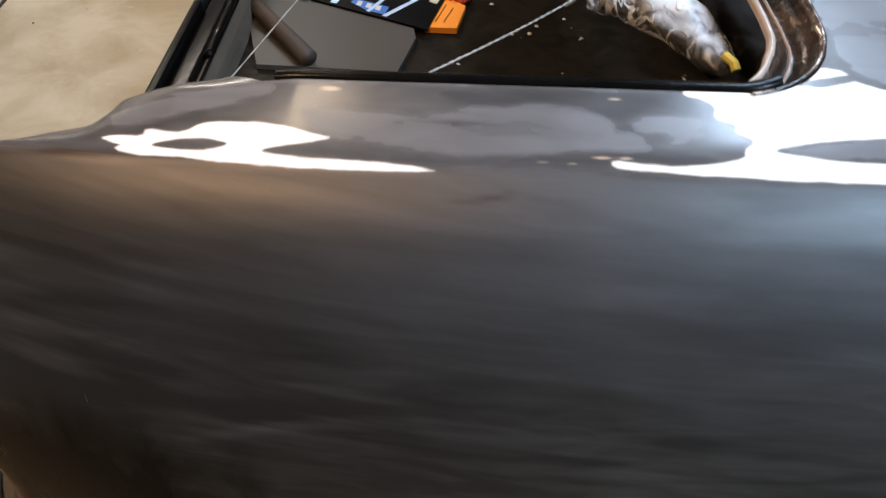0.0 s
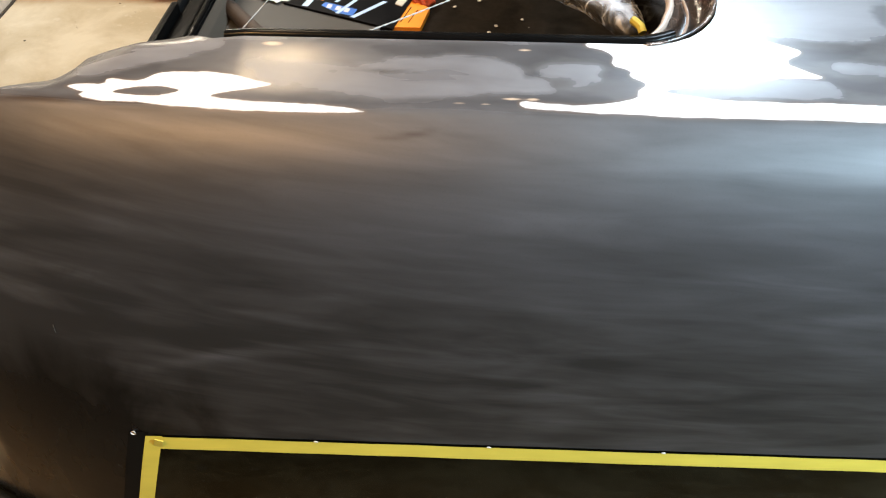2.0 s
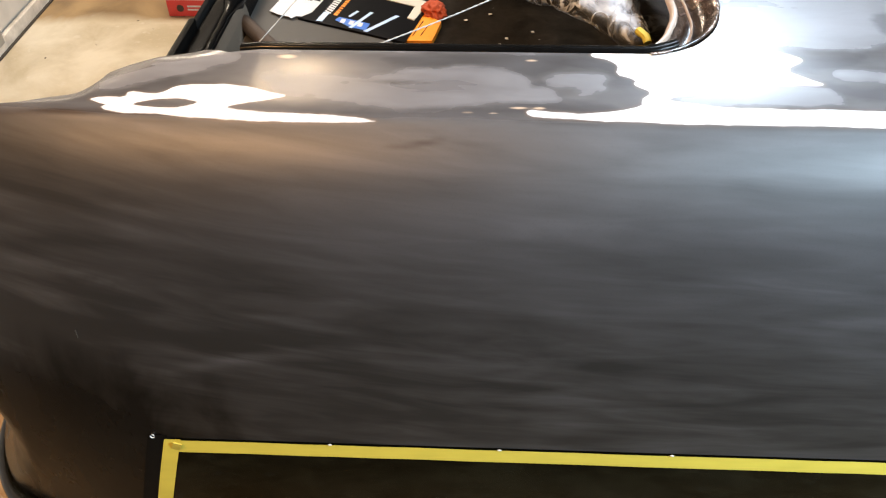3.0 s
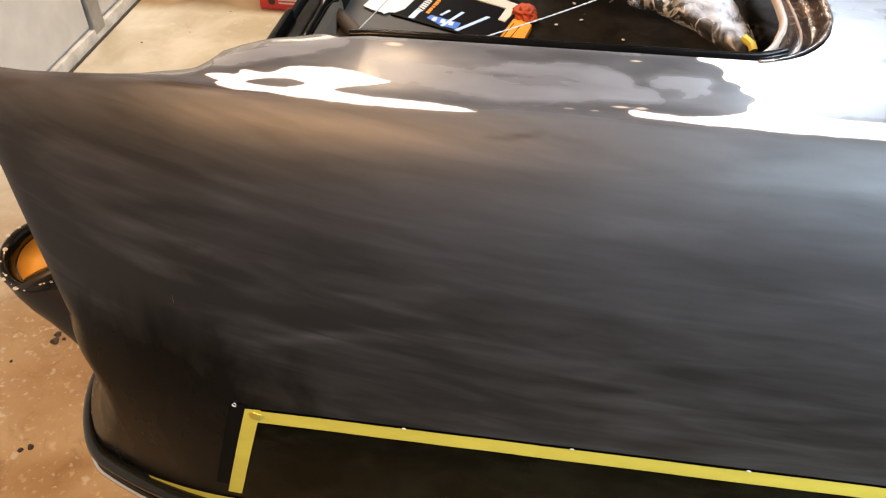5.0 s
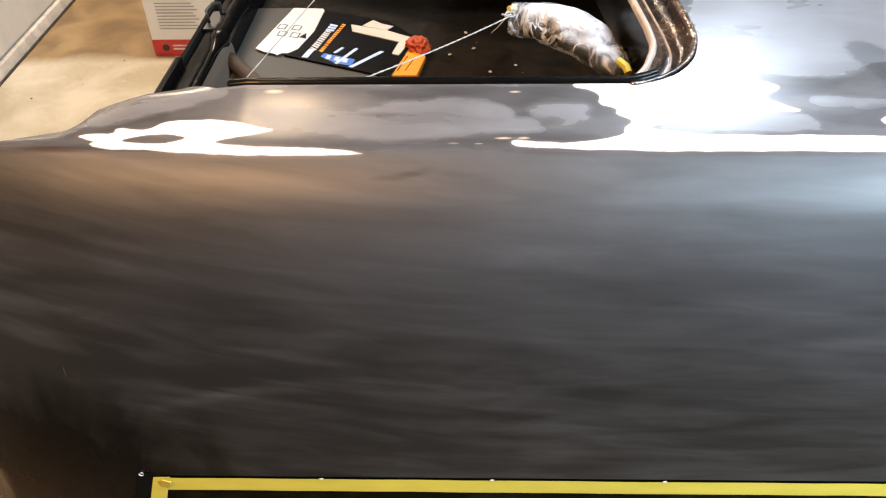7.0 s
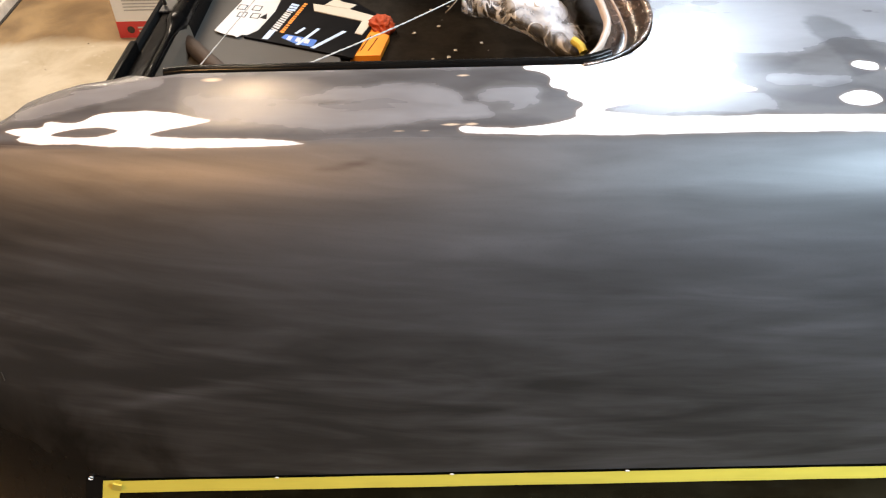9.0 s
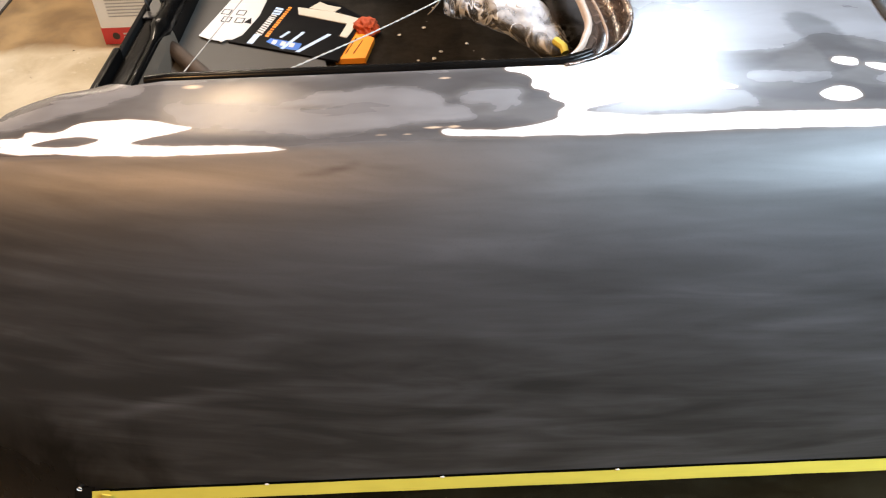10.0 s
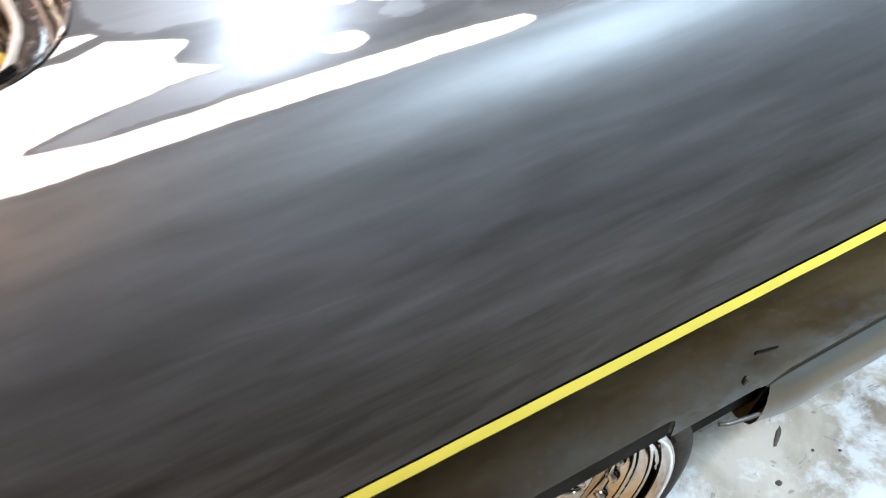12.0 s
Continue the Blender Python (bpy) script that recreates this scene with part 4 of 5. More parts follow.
def wheel(place, flip=1):
    """Stepped bright rim, spokes with oval windows, and a slim tyre."""
    tyre = lathe([(0.262, -0.085), (0.268, -0.10), (0.284, -0.108), (0.300, -0.104), (0.313, -0.085), (0.318, -0.05), (0.318, 0.05), (0.313, 0.085), (0.300, 0.10), (0.268, 0.10), (0.262, 0.085)], 72, True)
    barrel = [(0.268, -0.104), (0.264, -0.110), (0.256, -0.108), (0.253, -0.098), (0.249, -0.096), (0.246, -0.088), (0.243, -0.090), (0.240, -0.086), (0.236, -0.072), (0.230, -0.070), (0.227, -0.074),
              (0.224, -0.070), (0.221, -0.052), (0.214, -0.050), (0.211, -0.054), (0.208, -0.050), (0.205, -0.030), (0.203, 0.0), (0.222, 0.09)]
    w = part("wheel", lathe(barrel, 72), M_CHROME, car, "polished stepped rim with ribs", True)
    w.matrix_local = pose(*place) @ Matrix.Diagonal((1, flip, 1, 1))
    part("tyre", tyre, M_RUBBER, w, "low-profile black tyre", True)
    # dark rings laid on the rim's steps as shade in the gaps between ribs
    for r, y in ((0.2485, -0.0965), (0.2385, -0.0855), (0.2295, -0.0715), (0.2225, -0.0675), (0.2135, -0.0515)):
        part("gap_shade", lathe([(r + 0.0022, y - 0.0012), (r, y - 0.0022), (r - 0.0022, y - 0.0012)], 72), M_DARK, w, "", True)
    part("disc", lathe([(0.206, -0.030), (0.190, -0.044), (0.176, -0.046), (0.165, -0.030), (0.12, -0.020), (0.07, -0.036), (0.05, -0.046)], 60), M_CHROME, w, "", True)
    for k in range(14):
        a = 2 * math.pi * k / 14 + 0.1
        ring = []
        for q in range(18):
            b = 2 * math.pi * q / 18
            r, f = 0.148 + 0.030 * math.cos(b), a + 0.085 * math.sin(b)
            ring.append((r * math.cos(f), -0.036 - 0.006 * math.cos(b), r * math.sin(f)))
        part("window_ring", tube(ring, 0.0045, 8, True), M_CHROME, w, "", True)
        plate = bmesh.new()
        bmesh.ops.create_circle(plate, cap_ends=True, segments=20, radius=1, matrix=Matrix.Rotation(-a, 4, "Y") @ Matrix.LocRotScale((0.148, -0.032, 0), Euler((math.pi / 2, 0, 0)), (0.028, 0.0115, 1)))
        part("window_hollow", plate, M_DARK, w)
    for k in range(5):
        a = math.radians(72 * k + 20)
        nut = lathe([(0.001, -0.066), (0.009, -0.064), (0.011, -0.03)], 12)
        bmesh.ops.transform(nut, verts=nut.verts, matrix=Matrix.Translation((0.085 * math.cos(a), 0, 0.085 * math.sin(a))))
        part("wheel_nut", nut, M_CHROME, w, "", True)
    rivet = None
    for k in range(28):
        a = 2 * math.pi * k / 28
        if rivet is None:
            rivet = part("rim_rivet", lathe([(0.001, -0.012), (0.0085, -0.010), (0.0095, 0.004)], 10), M_CHROME, w, "", True)
        else:
            rivet = part("rim_rivet", rivet.data, None, w)
        rivet.location = (0.2145 * math.cos(a), -0.051, 0.2145 * math.sin(a))
    part("hub_cap", lathe([(0.001, -0.085), (0.03, -0.082), (0.046, -0.07), (0.052, -0.04)], 32), M_CHROME, w, "", True)
    return w


wheel((0.808, 0.107, 0.318))
wheel((0.808, 2 * SPINE - 0.107, 0.318), -1)

# cockpit behind the seats: edge trim and a sheet laid over the well
trim = []
for y in np.linspace(SPINE, 0.255, 14):
    trim.append((0.805, float(y)))
for k in range(1, 13):
    a = math.radians(180 + 90 * k / 12)
    trim.append((0.905 + 0.10 * math.cos(a), 0.255 + 0.10 * math.sin(a)))
for x in np.linspace(0.93, 1.93, 20):
    trim.append((float(x), 0.155))
trim = [(x, y, skin(max(x, 0), float(np.interp(y, GIRTH_Y, GIRTH))).z) for x, y in trim]
part("cockpit_trim", sweep(trim, [(-0.003, 0.001), (-0.001, 0.005), (0.004, 0.007), (0.009, 0.004), (0.011, -0.004), (0.011, -0.05)]), M_RUBBER, car, "black edge trim round the cockpit", True)
part("cockpit_trim", sweep([(x, 2 * SPINE - y, zz) for x, y, zz in trim][::-1], [(-0.003, 0.001), (-0.001, 0.005), (0.004, 0.007), (0.009, 0.004), (0.011, -0.004), (0.011, -0.05)]), M_RUBBER, car, "", True)
part("door_inner", box((0.96, 0.17, 0.42), (1.93, 0.19, 1.04)), M_DARK, car)


def draped_sheet():
    bm = bmesh.new()
    rows = []
    for i in range(46):
        row = []
        for j in range(60):
            x, y = 0.825 + 0.9 * i / 45, 0.185 + 1.49 * j / 59
            zz = 1.02 + 0.03 * noise.noise(Vector((x * 5, y * 5, 0))) + 0.016 * noise.noise(Vector((x * 16, y * 11, 3))) - 0.35 * max(0, x - 1.25) ** 1.2
            row.append(bm.verts.new((x, y, zz)))
        rows.append(row)
    for A, B in zip(rows, rows[1:]):
        for j in range(59):
            bm.faces.new((A[j], A[j + 1], B[j + 1], B[j]))
    return bm


sheet = tagged(mesh_object("dust_sheet", draped_sheet(), M_SHEET, True), "crumpled white dust sheet lying over the car's seats", "sheet")
sheet.modifiers.new("thickness", "SOLIDIFY").thickness = 0.003


# ---- masking tape on the side ----
def tape_strip(line, width, down, lift=0.0016):
    """Tape along a line of (x, girth); down: the way its width runs, in (x, girth)."""
    bm = bmesh.new()
    rows = []
    for k, (x, s) in enumerate(line):
        row = []
        for f in (0, 0.33, 0.66, 1.0):
            a, b = x + down[0] * width * f, s + down[1] * width * f
            p, q, r = skin(a if a > 0 else a * 2.1, b), skin(max(a, 0) + 0.01, b), skin(a if a > 0 else a * 2.1, b + 0.01)
            n = (q - skin(max(a, 0), b)).cross(r - p).normalized()
            if a < 0:
                p.x = a
            row.append(bm.verts.new(p + n * (lift if n.y < 0 else -lift)))
        rows.append(row)
    for A, B in zip(rows, rows[1:]):
        for j in range(3):
            bm.faces.new((A[j], A[j + 1], B[j + 1], B[j]))
    return bm


def wobble(k, a=0.0007):
    return a * noise.noise(Vector((k * 0.31, 2.2, 0)))


long_tape = tagged(mesh_object("masking_tape", tape_strip([(0.008 + 0.018 * k, 0.0 + wobble(k)) for k in range(105)], 0.018, (0, -1)), M_TAPE), "long straight strip of yellow masking tape on the car's side", "masking tape")
up_tape = tagged(mesh_object("masking_tape", tape_strip([(0.001 - 0.046 * k / 12, 0.001 - 0.160 * k / 12) for k in range(13)], 0.018, (1, 0.03)), M_TAPE), "short strip of yellow masking tape running down to the bumper", "masking tape")
tagged(mesh_object("masking_tape", tape_strip([(-0.035 - 0.13 * k / 12, -0.172 - 0.012 * k / 12) for k in range(13)], 0.014, (0.1, -1)), M_TAPE), "short strip of yellow masking tape along the lower bead", "masking tape")
margin = part("unsanded_margin", tape_strip([(-0.016 - 0.046 * k / 12, 0.006 - 0.164 * k / 12) for k in range(12)], 0.021, (1, 0.03), 0.0008), M_PITCH, car, "unsanded gloss black margin beside the tape")
for x in (0.18, 0.36, 0.54):
    nib = bmesh.new()
    bmesh.ops.create_icosphere(nib, subdivisions=1, radius=0.0015, matrix=Matrix.LocRotScale(skin(x, 0.0012) + Vector((0, -0.002, 0)), None, (1.8, 0.6, 0.8)))
    part("torn_nib", nib, M_WHITE, long_tape)
fold = bmesh.new()
bmesh.ops.create_cube(fold, size=1, matrix=Matrix.LocRotScale(skin(0.013, -0.009) + Vector((0, -0.0025, 0)), Euler((0.15, 0.35, 0)), (0.009, 0.0015, 0.019)))
part("folded_corner", fold, M_TAPE, up_tape)
plug = part("blanking_plug", lathe([(0.0, -0.002), (0.006, -0.0018), (0.0072, 0.001)], 16), M_RUBBER, car, "black blanking plug")
plug.location = skin(1.128, -0.190) + Vector((0, -0.0005, 0))
plug.scale = (0.6, 1, 1.3)
mark = part("trim_clip", box((-0.008, -0.002, -0.003), (0.008, 0.002, 0.003), 0.0015), M_RUBBER, car, "small black trim clip")
mark.location = skin(0.70, -0.105)
scuff = part("scuff_mark", box((-0.022, -0.0012, -0.0025), (0.022, 0.0012, 0.0025), 0.001), M_PITCH, car, "dark scuffed slot in the lower panel")
scuff.matrix_local = Matrix.Translation(skin(1.148, -0.141)) @ pose(0, 0, 0, 0, 20, 0)
clip_hole = lathe([(0.0026, -0.001), (0.0018, 0.001), (0.0, 0.002)], 14)
hole = part("clip_hole", clip_hole, M_WHITE, car, "bare trim-clip hole")
hole.location = skin(0.002, 0.005) + Vector((-0.013, -0.001, 0))

# ---- things in the boot ----
FLOOR_Z = 0.672


def flat_card(name, poly, z0, z1, material, parent, label=""):
    bm = bmesh.new()
    a = [bm.verts.new((x, y, z0)) for x, y in poly]
    b = [bm.verts.new((x, y, z1)) for x, y in poly]
    n = len(poly)
    bm.faces.new(a[::-1])
    bm.faces.new(b)
    for i in range(n):
        bm.faces.new((a[i], a[(i + 1) % n], b[(i + 1) % n], b[i]))
    return part(name, bm, material, parent, label)


mat = thing("floor_mat", "grey rubber mat lying on the boot floor", "mat", (0, 0, FLOOR_Z))
flat_card("sheet", [(-0.188, 1.33), (-0.170, 1.22), (-0.178, 1.14), (-0.15, 0.96), (-0.115, 0.845), (0.135, 0.835), (0.16, 0.95), (0.14, 1.05), (-0.03, 1.22), (-0.05, 1.33)], 0.0, 0.010, M_GREY, mat)

# flat retail pack: places are those on the boot floor
pack = thing("retail_pack", "black, blue and white retail pack lying in the boot", "package", (0, 0, FLOOR_Z + 0.010))
pack.scale = (1, 1, 0.22)
flat_card("body", [(-0.055, 1.075), (0.076, 1.018), (0.180, 0.972), (0.224, 1.160), (0.157, 1.240), (0.034, 1.292), (-0.05, 1.33)], 0.0, 0.022, M_INK, pack)
flat_card("hang_card", [(-0.122, 1.105), (-0.100, 1.088), (-0.076, 1.079), (-0.069, 1.071), (-0.060, 1.082), (-0.048, 1.080), (-0.029, 1.101), (-0.006, 1.19), (0.002, 1.30), (-0.002, 1.312), (-0.073, 1.318)], 0.022, 0.026, M_WHITE, pack, "white hang card with printed marks")
flat_card("hang_slot", [(-0.036, 1.158), (-0.022, 1.180), (-0.019, 1.150)], 0.026, 0.0266, M_INK, pack)
for x0, y0 in ((-0.094, 1.205), (-0.060, 1.198), (-0.088, 1.168), (-0.058, 1.160)):
    ring = [(x0, y0), (x0 + 0.020, y0 - 0.006), (x0 + 0.024, y0 + 0.018), (x0 + 0.004, y0 + 0.024)]
    flat_card("printed_mark", ring, 0.026, 0.0266, M_INK, pack)
    cx, cy = sum(p[0] for p in ring) / 4, sum(p[1] for p in ring) / 4
    flat_card("printed_mark", [(cx + (px - cx) * 0.76, cy + (py - cy) * 0.76) for px, py in ring], 0.0266, 0.0271, M_WHITE, pack)


def word_bars(poly, n, material, seed):
    """Unreadable lettering along a slanting strip, as plain bars."""
    (ax, ay), (bx, by), (cx, cy), (dx, dy) = poly
    rnd = random.Random(seed)
    for k in range(n):
        t0, t1 = k / n + 0.1 / n, (k + 0.6 + 0.3 * rnd.random()) / n
        quad_ = [(ax + (dx - ax) * t0, ay + (dy - ay) * t0), (bx + (cx - bx) * t0, by + (cy - by) * t0), (bx + (cx - bx) * t1, by + (cy - by) * t1), (ax + (dx - ax) * t1, ay + (dy - ay) * t1)]
        flat_card("printed_bar", quad_, 0.022, 0.0226, material, pack)


word_bars([(-0.003, 1.106), (0.011, 1.094), (0.034, 1.190), (0.020, 1.198)], 10, M_WHITE, 1)
word_bars([(0.019, 1.194), (0.037, 1.188), (0.044, 1.222), (0.026, 1.232)], 3, M_PALEBLUE, 5)
word_bars([(0.018, 1.090), (0.026, 1.085), (0.062, 1.228), (0.054, 1.232)], 14, M_ORANGE, 2)
flat_card("blue_label", [(0.025, 1.066), (0.032, 1.081), (0.101, 1.051), (0.095, 1.022), (0.062, 1.034)], 0.022, 0.0226, M_BLUE, pack)
for x0, y0 in ((0.036, 1.066), (0.055, 1.058), (0.074, 1.050)):
    flat_card("printed_bar", [(x0, y0 - 0.010), (x0 + 0.010, y0 - 0.014), (x0 + 0.013, y0 + 0.003), (x0 + 0.003, y0 + 0.007)], 0.0226, 0.023, M_WHITE, pack)
for a_, b_, w_ in (((-0.015, 1.063), (-0.004, 1.103), 0.013), ((0.058, 1.034), (0.096, 1.105), 0.007), ((0.090, 1.018), (0.151, 1.090), 0.009), ((0.050, 1.084), (0.066, 1.110), 0.006)):
    flat_card("printed_stripe", [a_, (a_[0] + w_, a_[1] - 0.004), (b_[0] + w_, b_[1] - 0.004), b_], 0.0226, 0.0232, M_PALEBLUE, pack)
flat_card("cream_corner", [(0.074, 1.222), (0.157, 1.190), (0.219, 1.150), (0.192, 1.067), (0.177, 1.076), (0.189, 1.131), (0.080, 1.186)], 0.022, 0.030, M_CARD, pack, "cream card corner")
flat_card("cream_tab", [(0.100, 1.216), (0.122, 1.246), (0.140, 1.228), (0.171, 1.212), (0.157, 1.191)], 0.022, 0.028, M_CARD, pack)

obox = thing("orange_box", "flat bright orange cardboard sleeve lying on the boot floor", "box", (0, 0, FLOOR_Z))
flat_card("body", [(0.174, 0.985), (0.234, 0.985), (0.249, 1.070), (0.204, 1.110)], 0.0, 0.012, M_ORANGE, obox)
for k in range(2):
    flat_card("printed_line", [(0.192 + 0.016 * k, 1.005), (0.194 + 0.016 * k, 1.005), (0.212 + 0.014 * k, 1.072 - 0.012 * k), (0.210 + 0.014 * k, 1.072 - 0.012 * k)], 0.012, 0.0124, M_INK, obox)
rag = bmesh.new()
bmesh.ops.create_icosphere(rag, subdivisions=4, radius=0.027)
for v in rag.verts:
    v.co *= 1.12 + 0.35 * noise.noise(v.co * 40) - 0.75 * abs(noise.noise(v.co * 70))
    v.co.z = max(v.co.z * 0.7, -0.016)
rag_ob = tagged(mesh_object("rag", rag, M_ORANGE_RAG, True), "crumpled dark orange rag lying on the boot floor", "rag")
rag_ob.location = (0.232, 1.112, FLOOR_Z + 0.016)

tagged(mesh_object("cardboard_tube", tube([(-0.158, 1.03, FLOOR_Z + 0.026), (-0.02, 0.845, FLOOR_Z + 0.026)], 0.016, 16), M_TUBE, True), "thin brown cardboard tube on the grey mat", "tube")
for k, (x, y) in enumerate(((0.386, 1.02), (0.371, 0.992), (0.30, 1.10), (0.335, 1.21), (0.352, 1.13), (0.44, 1.05))):
    chip = bmesh.new()
    bmesh.ops.create_icosphere(chip, subdivisions=1, radius=0.0045)
    for v in chip.verts:
        v.co *= 1 + 0.5 * noise.noise(v.co * 300 + Vector((k, 0, 0)))
        v.co.z *= 0.35
    ob = tagged(mesh_object("paint_flake", chip, M_WHITE), "small pale paint flake on the boot floor", "flake", "flakes in the boot")
    ob.location = (x, y, FLOOR_Z + 0.001)


def strand(a, b, r, n=90):
    """Two thin yarns twisted round each other."""
    A, B = Vector(a), Vector(b)
    d = (B - A).normalized()
    u = d.cross(Vector((0, 0, 1))).normalized()
    w = u.cross(d)
    made = []
    for side in (0, math.pi):
        made.append([A.lerp(B, k / n) + (u * math.cos(k * 0.9 + side) + w * math.sin(k * 0.9 + side)) * r * 0.55 + u * 0.004 * math.sin(3.1 * k / n) for k in range(n + 1)])
    return made


def string(a, b, r, label):
    t = thing("string", label, "string")
    for line in strand(a, b, r):
        part("yarn", tube(line, r * 0.62, 6), M_STRING, t, "", True)


string((-0.19, 0.655, 0.676), (0.40, 1.62, 1.085), 0.0011, "pale twisted string stretched across the boot to the far gutter")
string((0.226, 0.238, 1.070), (0.392, 0.452, 1.045), 0.0008, "pale twisted string from the gutter to the bagged part")


def knot(place, r):
    """A small loose knot with two loops and a hanging end."""
    t = thing("string_knot", "loose knot of pale string beside the bagged part", "string")
    for turn, size in ((0, 1.0), (70, 0.8)):
        loop = [Vector(place) + Matrix.Rotation(math.radians(turn), 3, "Z") @ Vector((r * 7 * size * math.cos(a), r * 4 * size * math.sin(a), r * 1.5 * math.sin(2 * a))) for a in [2 * math.pi * j / 20 for j in range(20)]]
        part("loop", tube(loop, r * 0.8, 6, True), M_STRING, t, "", True)
    part("loose_end", tube([Vector(place) + Vector((-0.004 * j, 0.0005 * j * j, -0.006 * j)) for j in range(6)], r * 0.7, 6), M_STRING, t, "", True)


knot((0.384, 0.446, 1.047), 0.0011)


def bundle():
    """A slim part in a clear bag, crumpled."""
    bm = bmesh.new()
    a, b, c = Vector((0.388, 0.462, 1.034)), Vector((0.470, 0.445, 1.045)), Vector((0.500, 0.302, 1.040))
    rings = []
    N, K = 60, 32
    for i in range(N + 1):
        t = i / N
        p = a.lerp(b, t).lerp(b.lerp(c, t), t)
        d0 = (b.lerp(c, t) - a.lerp(b, t)).normalized()
        u = d0.cross(Vector((0, 0, 1))).normalized()
        r = 0.006 + 0.025 * math.sin(math.pi * min(t * 0.80 + 0.16, 1)) ** 0.6
        r *= min(1.0, 0.35 + (1 - t) / 0.08)
        ring = []
        for j in range(K):
            w = 2 * math.pi * j / K
            d = u * math.cos(w) + Vector((0, 0, 1)) * math.sin(w) * 0.75
            q = p + d * r
            q += d * 0.005 * noise.noise(Vector((t * 5, math.cos(w) * 1.3, math.sin(w) * 1.3 + 1))) + d * 0.0022 * abs(noise.noise(Vector((t * 12 + w, math.cos(w) * 3, math.sin(w) * 3 + 5))))
            ring.append(bm.verts.new(q))
        rings.append(ring)
    for A, B in zip(rings, rings[1:]):
        for j in range(K):
            bm.faces.new((A[j], A[(j + 1) % K], B[(j + 1) % K], B[j]))
    bm.faces.new(rings[0])
    bm.faces.new(rings[-1])
    return bm


bag = thing("bagged_part", "slim car part wrapped in a crumpled clear plastic bag", "bagged part")
part("bag", bundle(), M_FILM, bag, "creased clear plastic bag", True)
part("core", tube([(0.398, 0.452, 1.032), (0.43, 0.448, 1.034), (0.462, 0.42, 1.037), (0.484, 0.372, 1.036), (0.497, 0.315, 1.034)], 0.019, 14, False, [0.7, 1, 1, 1, 0.6]), M_INK, bag, "dark car part inside the bag", True)
part("yellow_tie", tube([(0.496, 0.304, 1.056), (0.503, 0.294, 1.054), (0.505, 0.288, 1.050)], 0.0045, 8), M_TAPE, bag, "yellow tape tie")
part("yellow_tie", tube([(0.386, 0.462, 1.048), (0.394, 0.470, 1.044)], 0.004, 8), M_TAPE, bag, "yellow tape tie")

# striker on the latch rail
M_DULL = simple("dull_steel", (0.05, 0.047, 0.044), 0.45, 0.5, vary=0.4, scale=40)
striker = part("latch_striker", tube([(-0.215, 1.115, 0.742), (-0.215, 1.115, 0.768), (-0.206, 1.135, 0.776), (-0.197, 1.155, 0.768), (-0.197, 1.155, 0.742)], 0.004, 8), M_DULL, car, "worn dark steel latch striker", True)
part("striker_plate", box((-0.222, 1.09, 0.7355), (-0.184, 1.18, 0.7395), 0.001), M_SATIN, striker)
# scratch in the sanded coat
mark_line = [skin(-0.142, 0.132 + 0.0012 * k) + Vector((0, -0.0006, 0)) for k in range(9)]
part("scratch", tube(mark_line, 0.0004, 6), M_GREY, car, "short pale scratch")


def crumb(x, y, size, seed):
    """A speck of dried dirt on the floor."""
    bm = bmesh.new()
    bmesh.ops.create_icosphere(bm, subdivisions=2, radius=size)
    for v in bm.verts:
        v.co *= 1 + 0.6 * noise.noise(v.co * (1.2 / size) + Vector((seed, 0, 0)))
        v.co.z = max(v.co.z * 0.5, -size * 0.2)
    ob = tagged(mesh_object("dirt_crumb", bm, M_DIRT), "dark crumb of dried dirt on the garage floor", "dirt", "crumbs on the floor")
    ob.location = (x, y, size * 0.2)


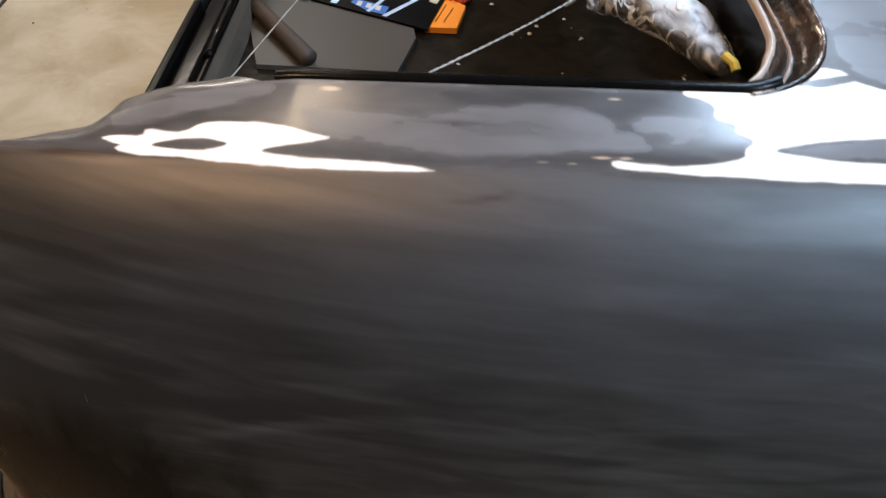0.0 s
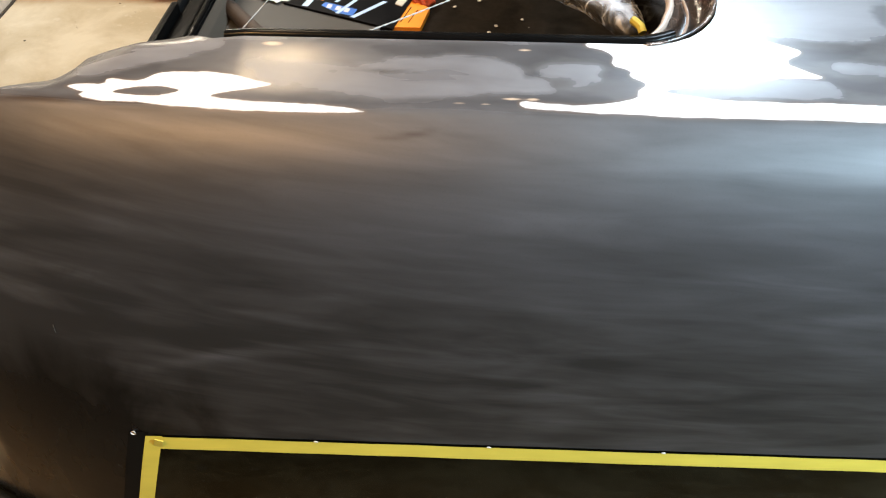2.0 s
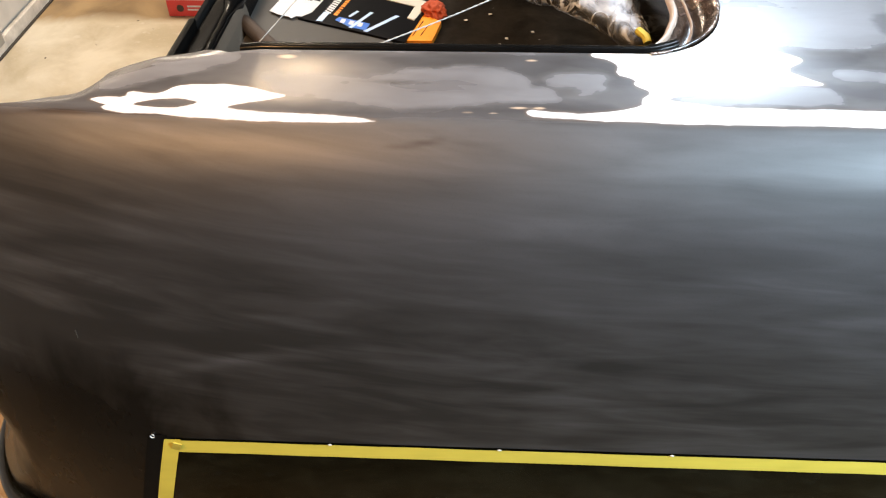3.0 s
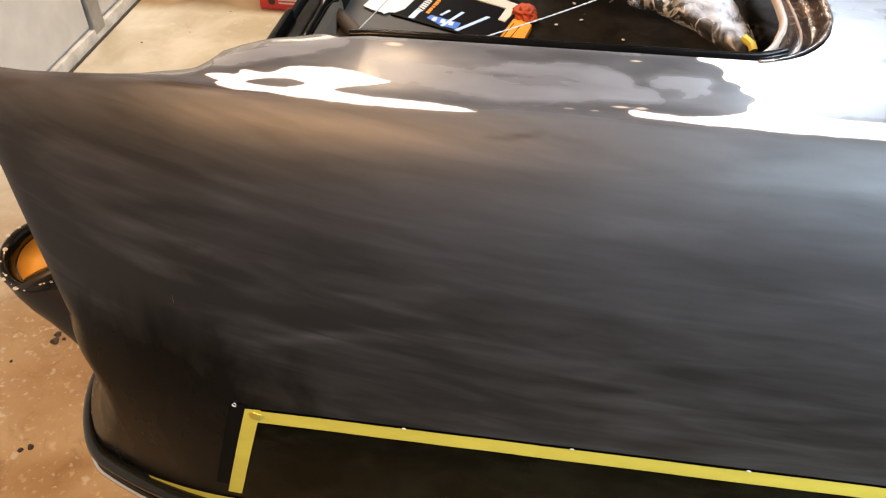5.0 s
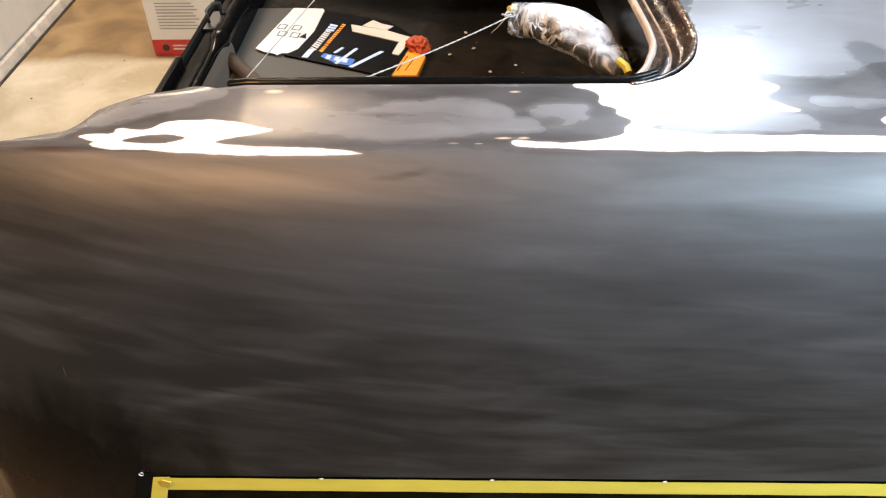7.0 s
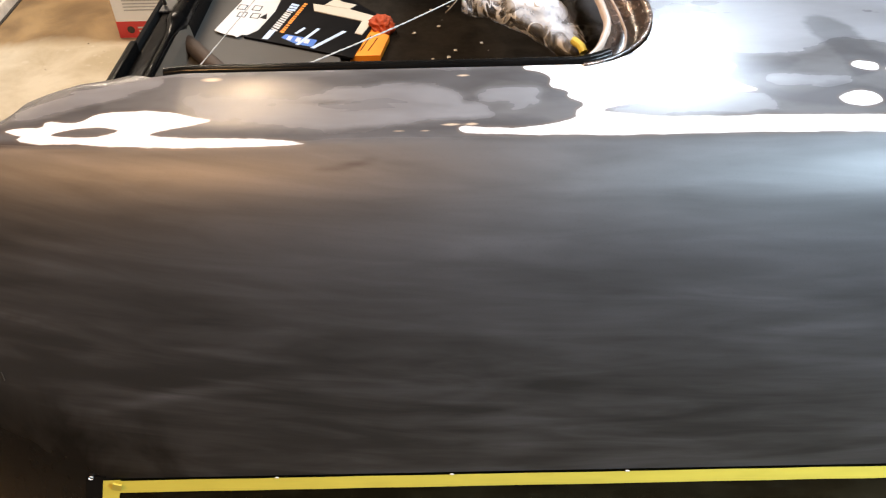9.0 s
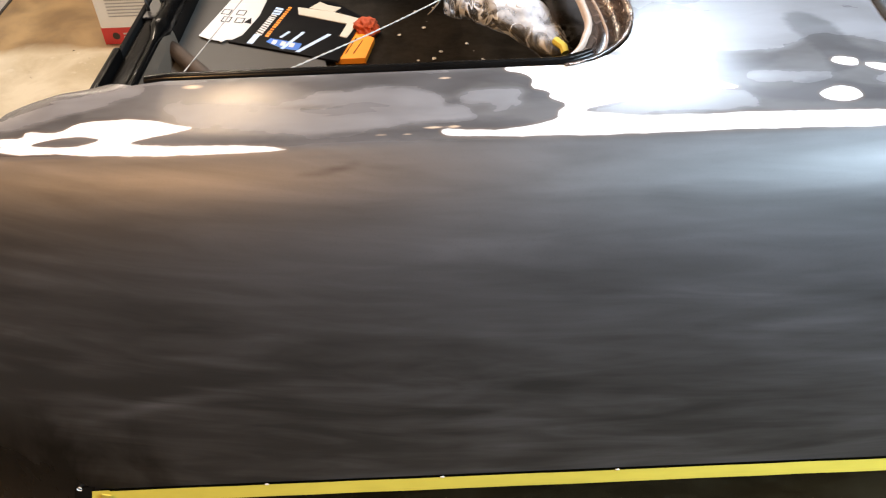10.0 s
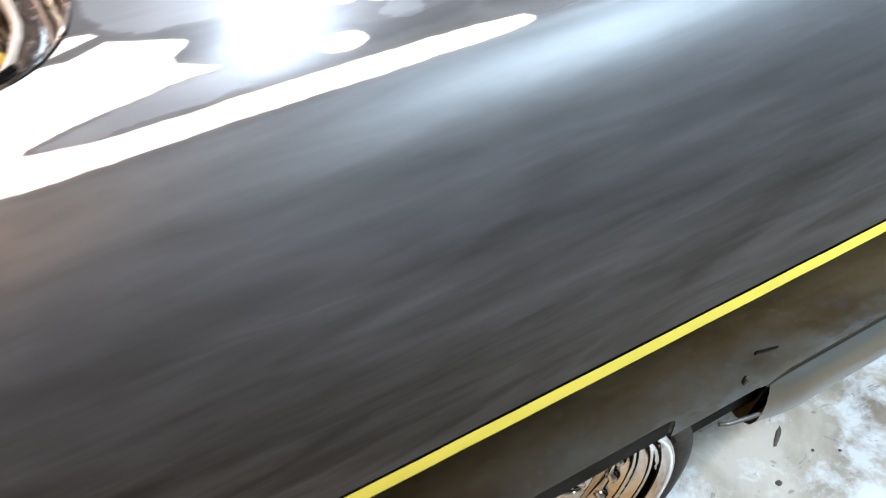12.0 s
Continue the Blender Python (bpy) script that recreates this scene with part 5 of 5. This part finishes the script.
for k, (x, y, size) in enumerate(((-0.837, 0.651, 0.008), (-0.834, 0.629, 0.010), (-0.815, 0.640, 0.005), (-0.749, 0.33, 0.006), (-0.73, 0.34, 0.007), (-0.905, 0.556, 0.004), (-1.04, 2.43, 0.003), (-1.29, 2.12, 0.004), (1.383, -0.017, 0.006), (1.487, 0.001, 0.003), (1.531, -0.024, 0.003))):
    crumb(x, y, size, k * 1.7)
smear = bmesh.new()
bmesh.ops.create_icosphere(smear, subdivisions=3, radius=1)
for v in smear.verts:
    v.co *= 1 + 0.3 * noise.noise(v.co * 2.2)
    v.co = Vector((v.co.x * 0.0045, v.co.y * 0.024, v.co.z * 0.0022))
smear_ob = tagged(mesh_object("dirt_crumb", smear, M_DIRT, True), "long dark smear of dried dirt on the garage floor", "dirt", "crumbs on the floor")
smear_ob.matrix_world = pose(1.45, 0.055, 0.0008, 0, 0, -56)

# ---- carton on the floor beyond the car ----
carton = thing("carton", "white and red printed carton standing on the floor", "carton", (-0.922, 2.47, 0))
part("box", box((0, 0, 0.0), (0.30, 0.24, 0.36), 0.003), M_TIN, carton)
part("red_band", box((-0.0012, -0.0012, 0.002), (0.3012, 0.2412, 0.070)), M_RED, carton)
for k in range(9):
    part("printed_line", box((0.045, -0.002, 0.115 + 0.013 * k), (0.21 - 0.01 * (k % 3), 0.0, 0.119 + 0.013 * k)), M_STEEL, carton)
part("printed_line", box((0.085, -0.002, 0.245), (0.16, 0.0, 0.252)), M_STEEL, carton)
seal = lathe([(0.0, -0.0022), (0.014, -0.0020), (0.015, 0.0)], 20)
bmesh.ops.transform(seal, verts=seal.verts, matrix=Matrix.Translation((0.05, -0.001, 0.036)))
part("round_emblem", seal, M_TUBE, carton)
for a_, b_ in (((0.10, 0.275), (0.225, 0.279)), ((0.10, 0.335), (0.225, 0.339))):
    part("printed_line", box((a_[0], -0.002, a_[1]), (b_[0], 0.0, b_[1])), M_STEEL, carton)
for k in range(2):
    part("printed_line", box((0.08, -0.003, 0.028 + 0.014 * k), (0.17, -0.001, 0.034 + 0.014 * k)), M_WHITE, carton)
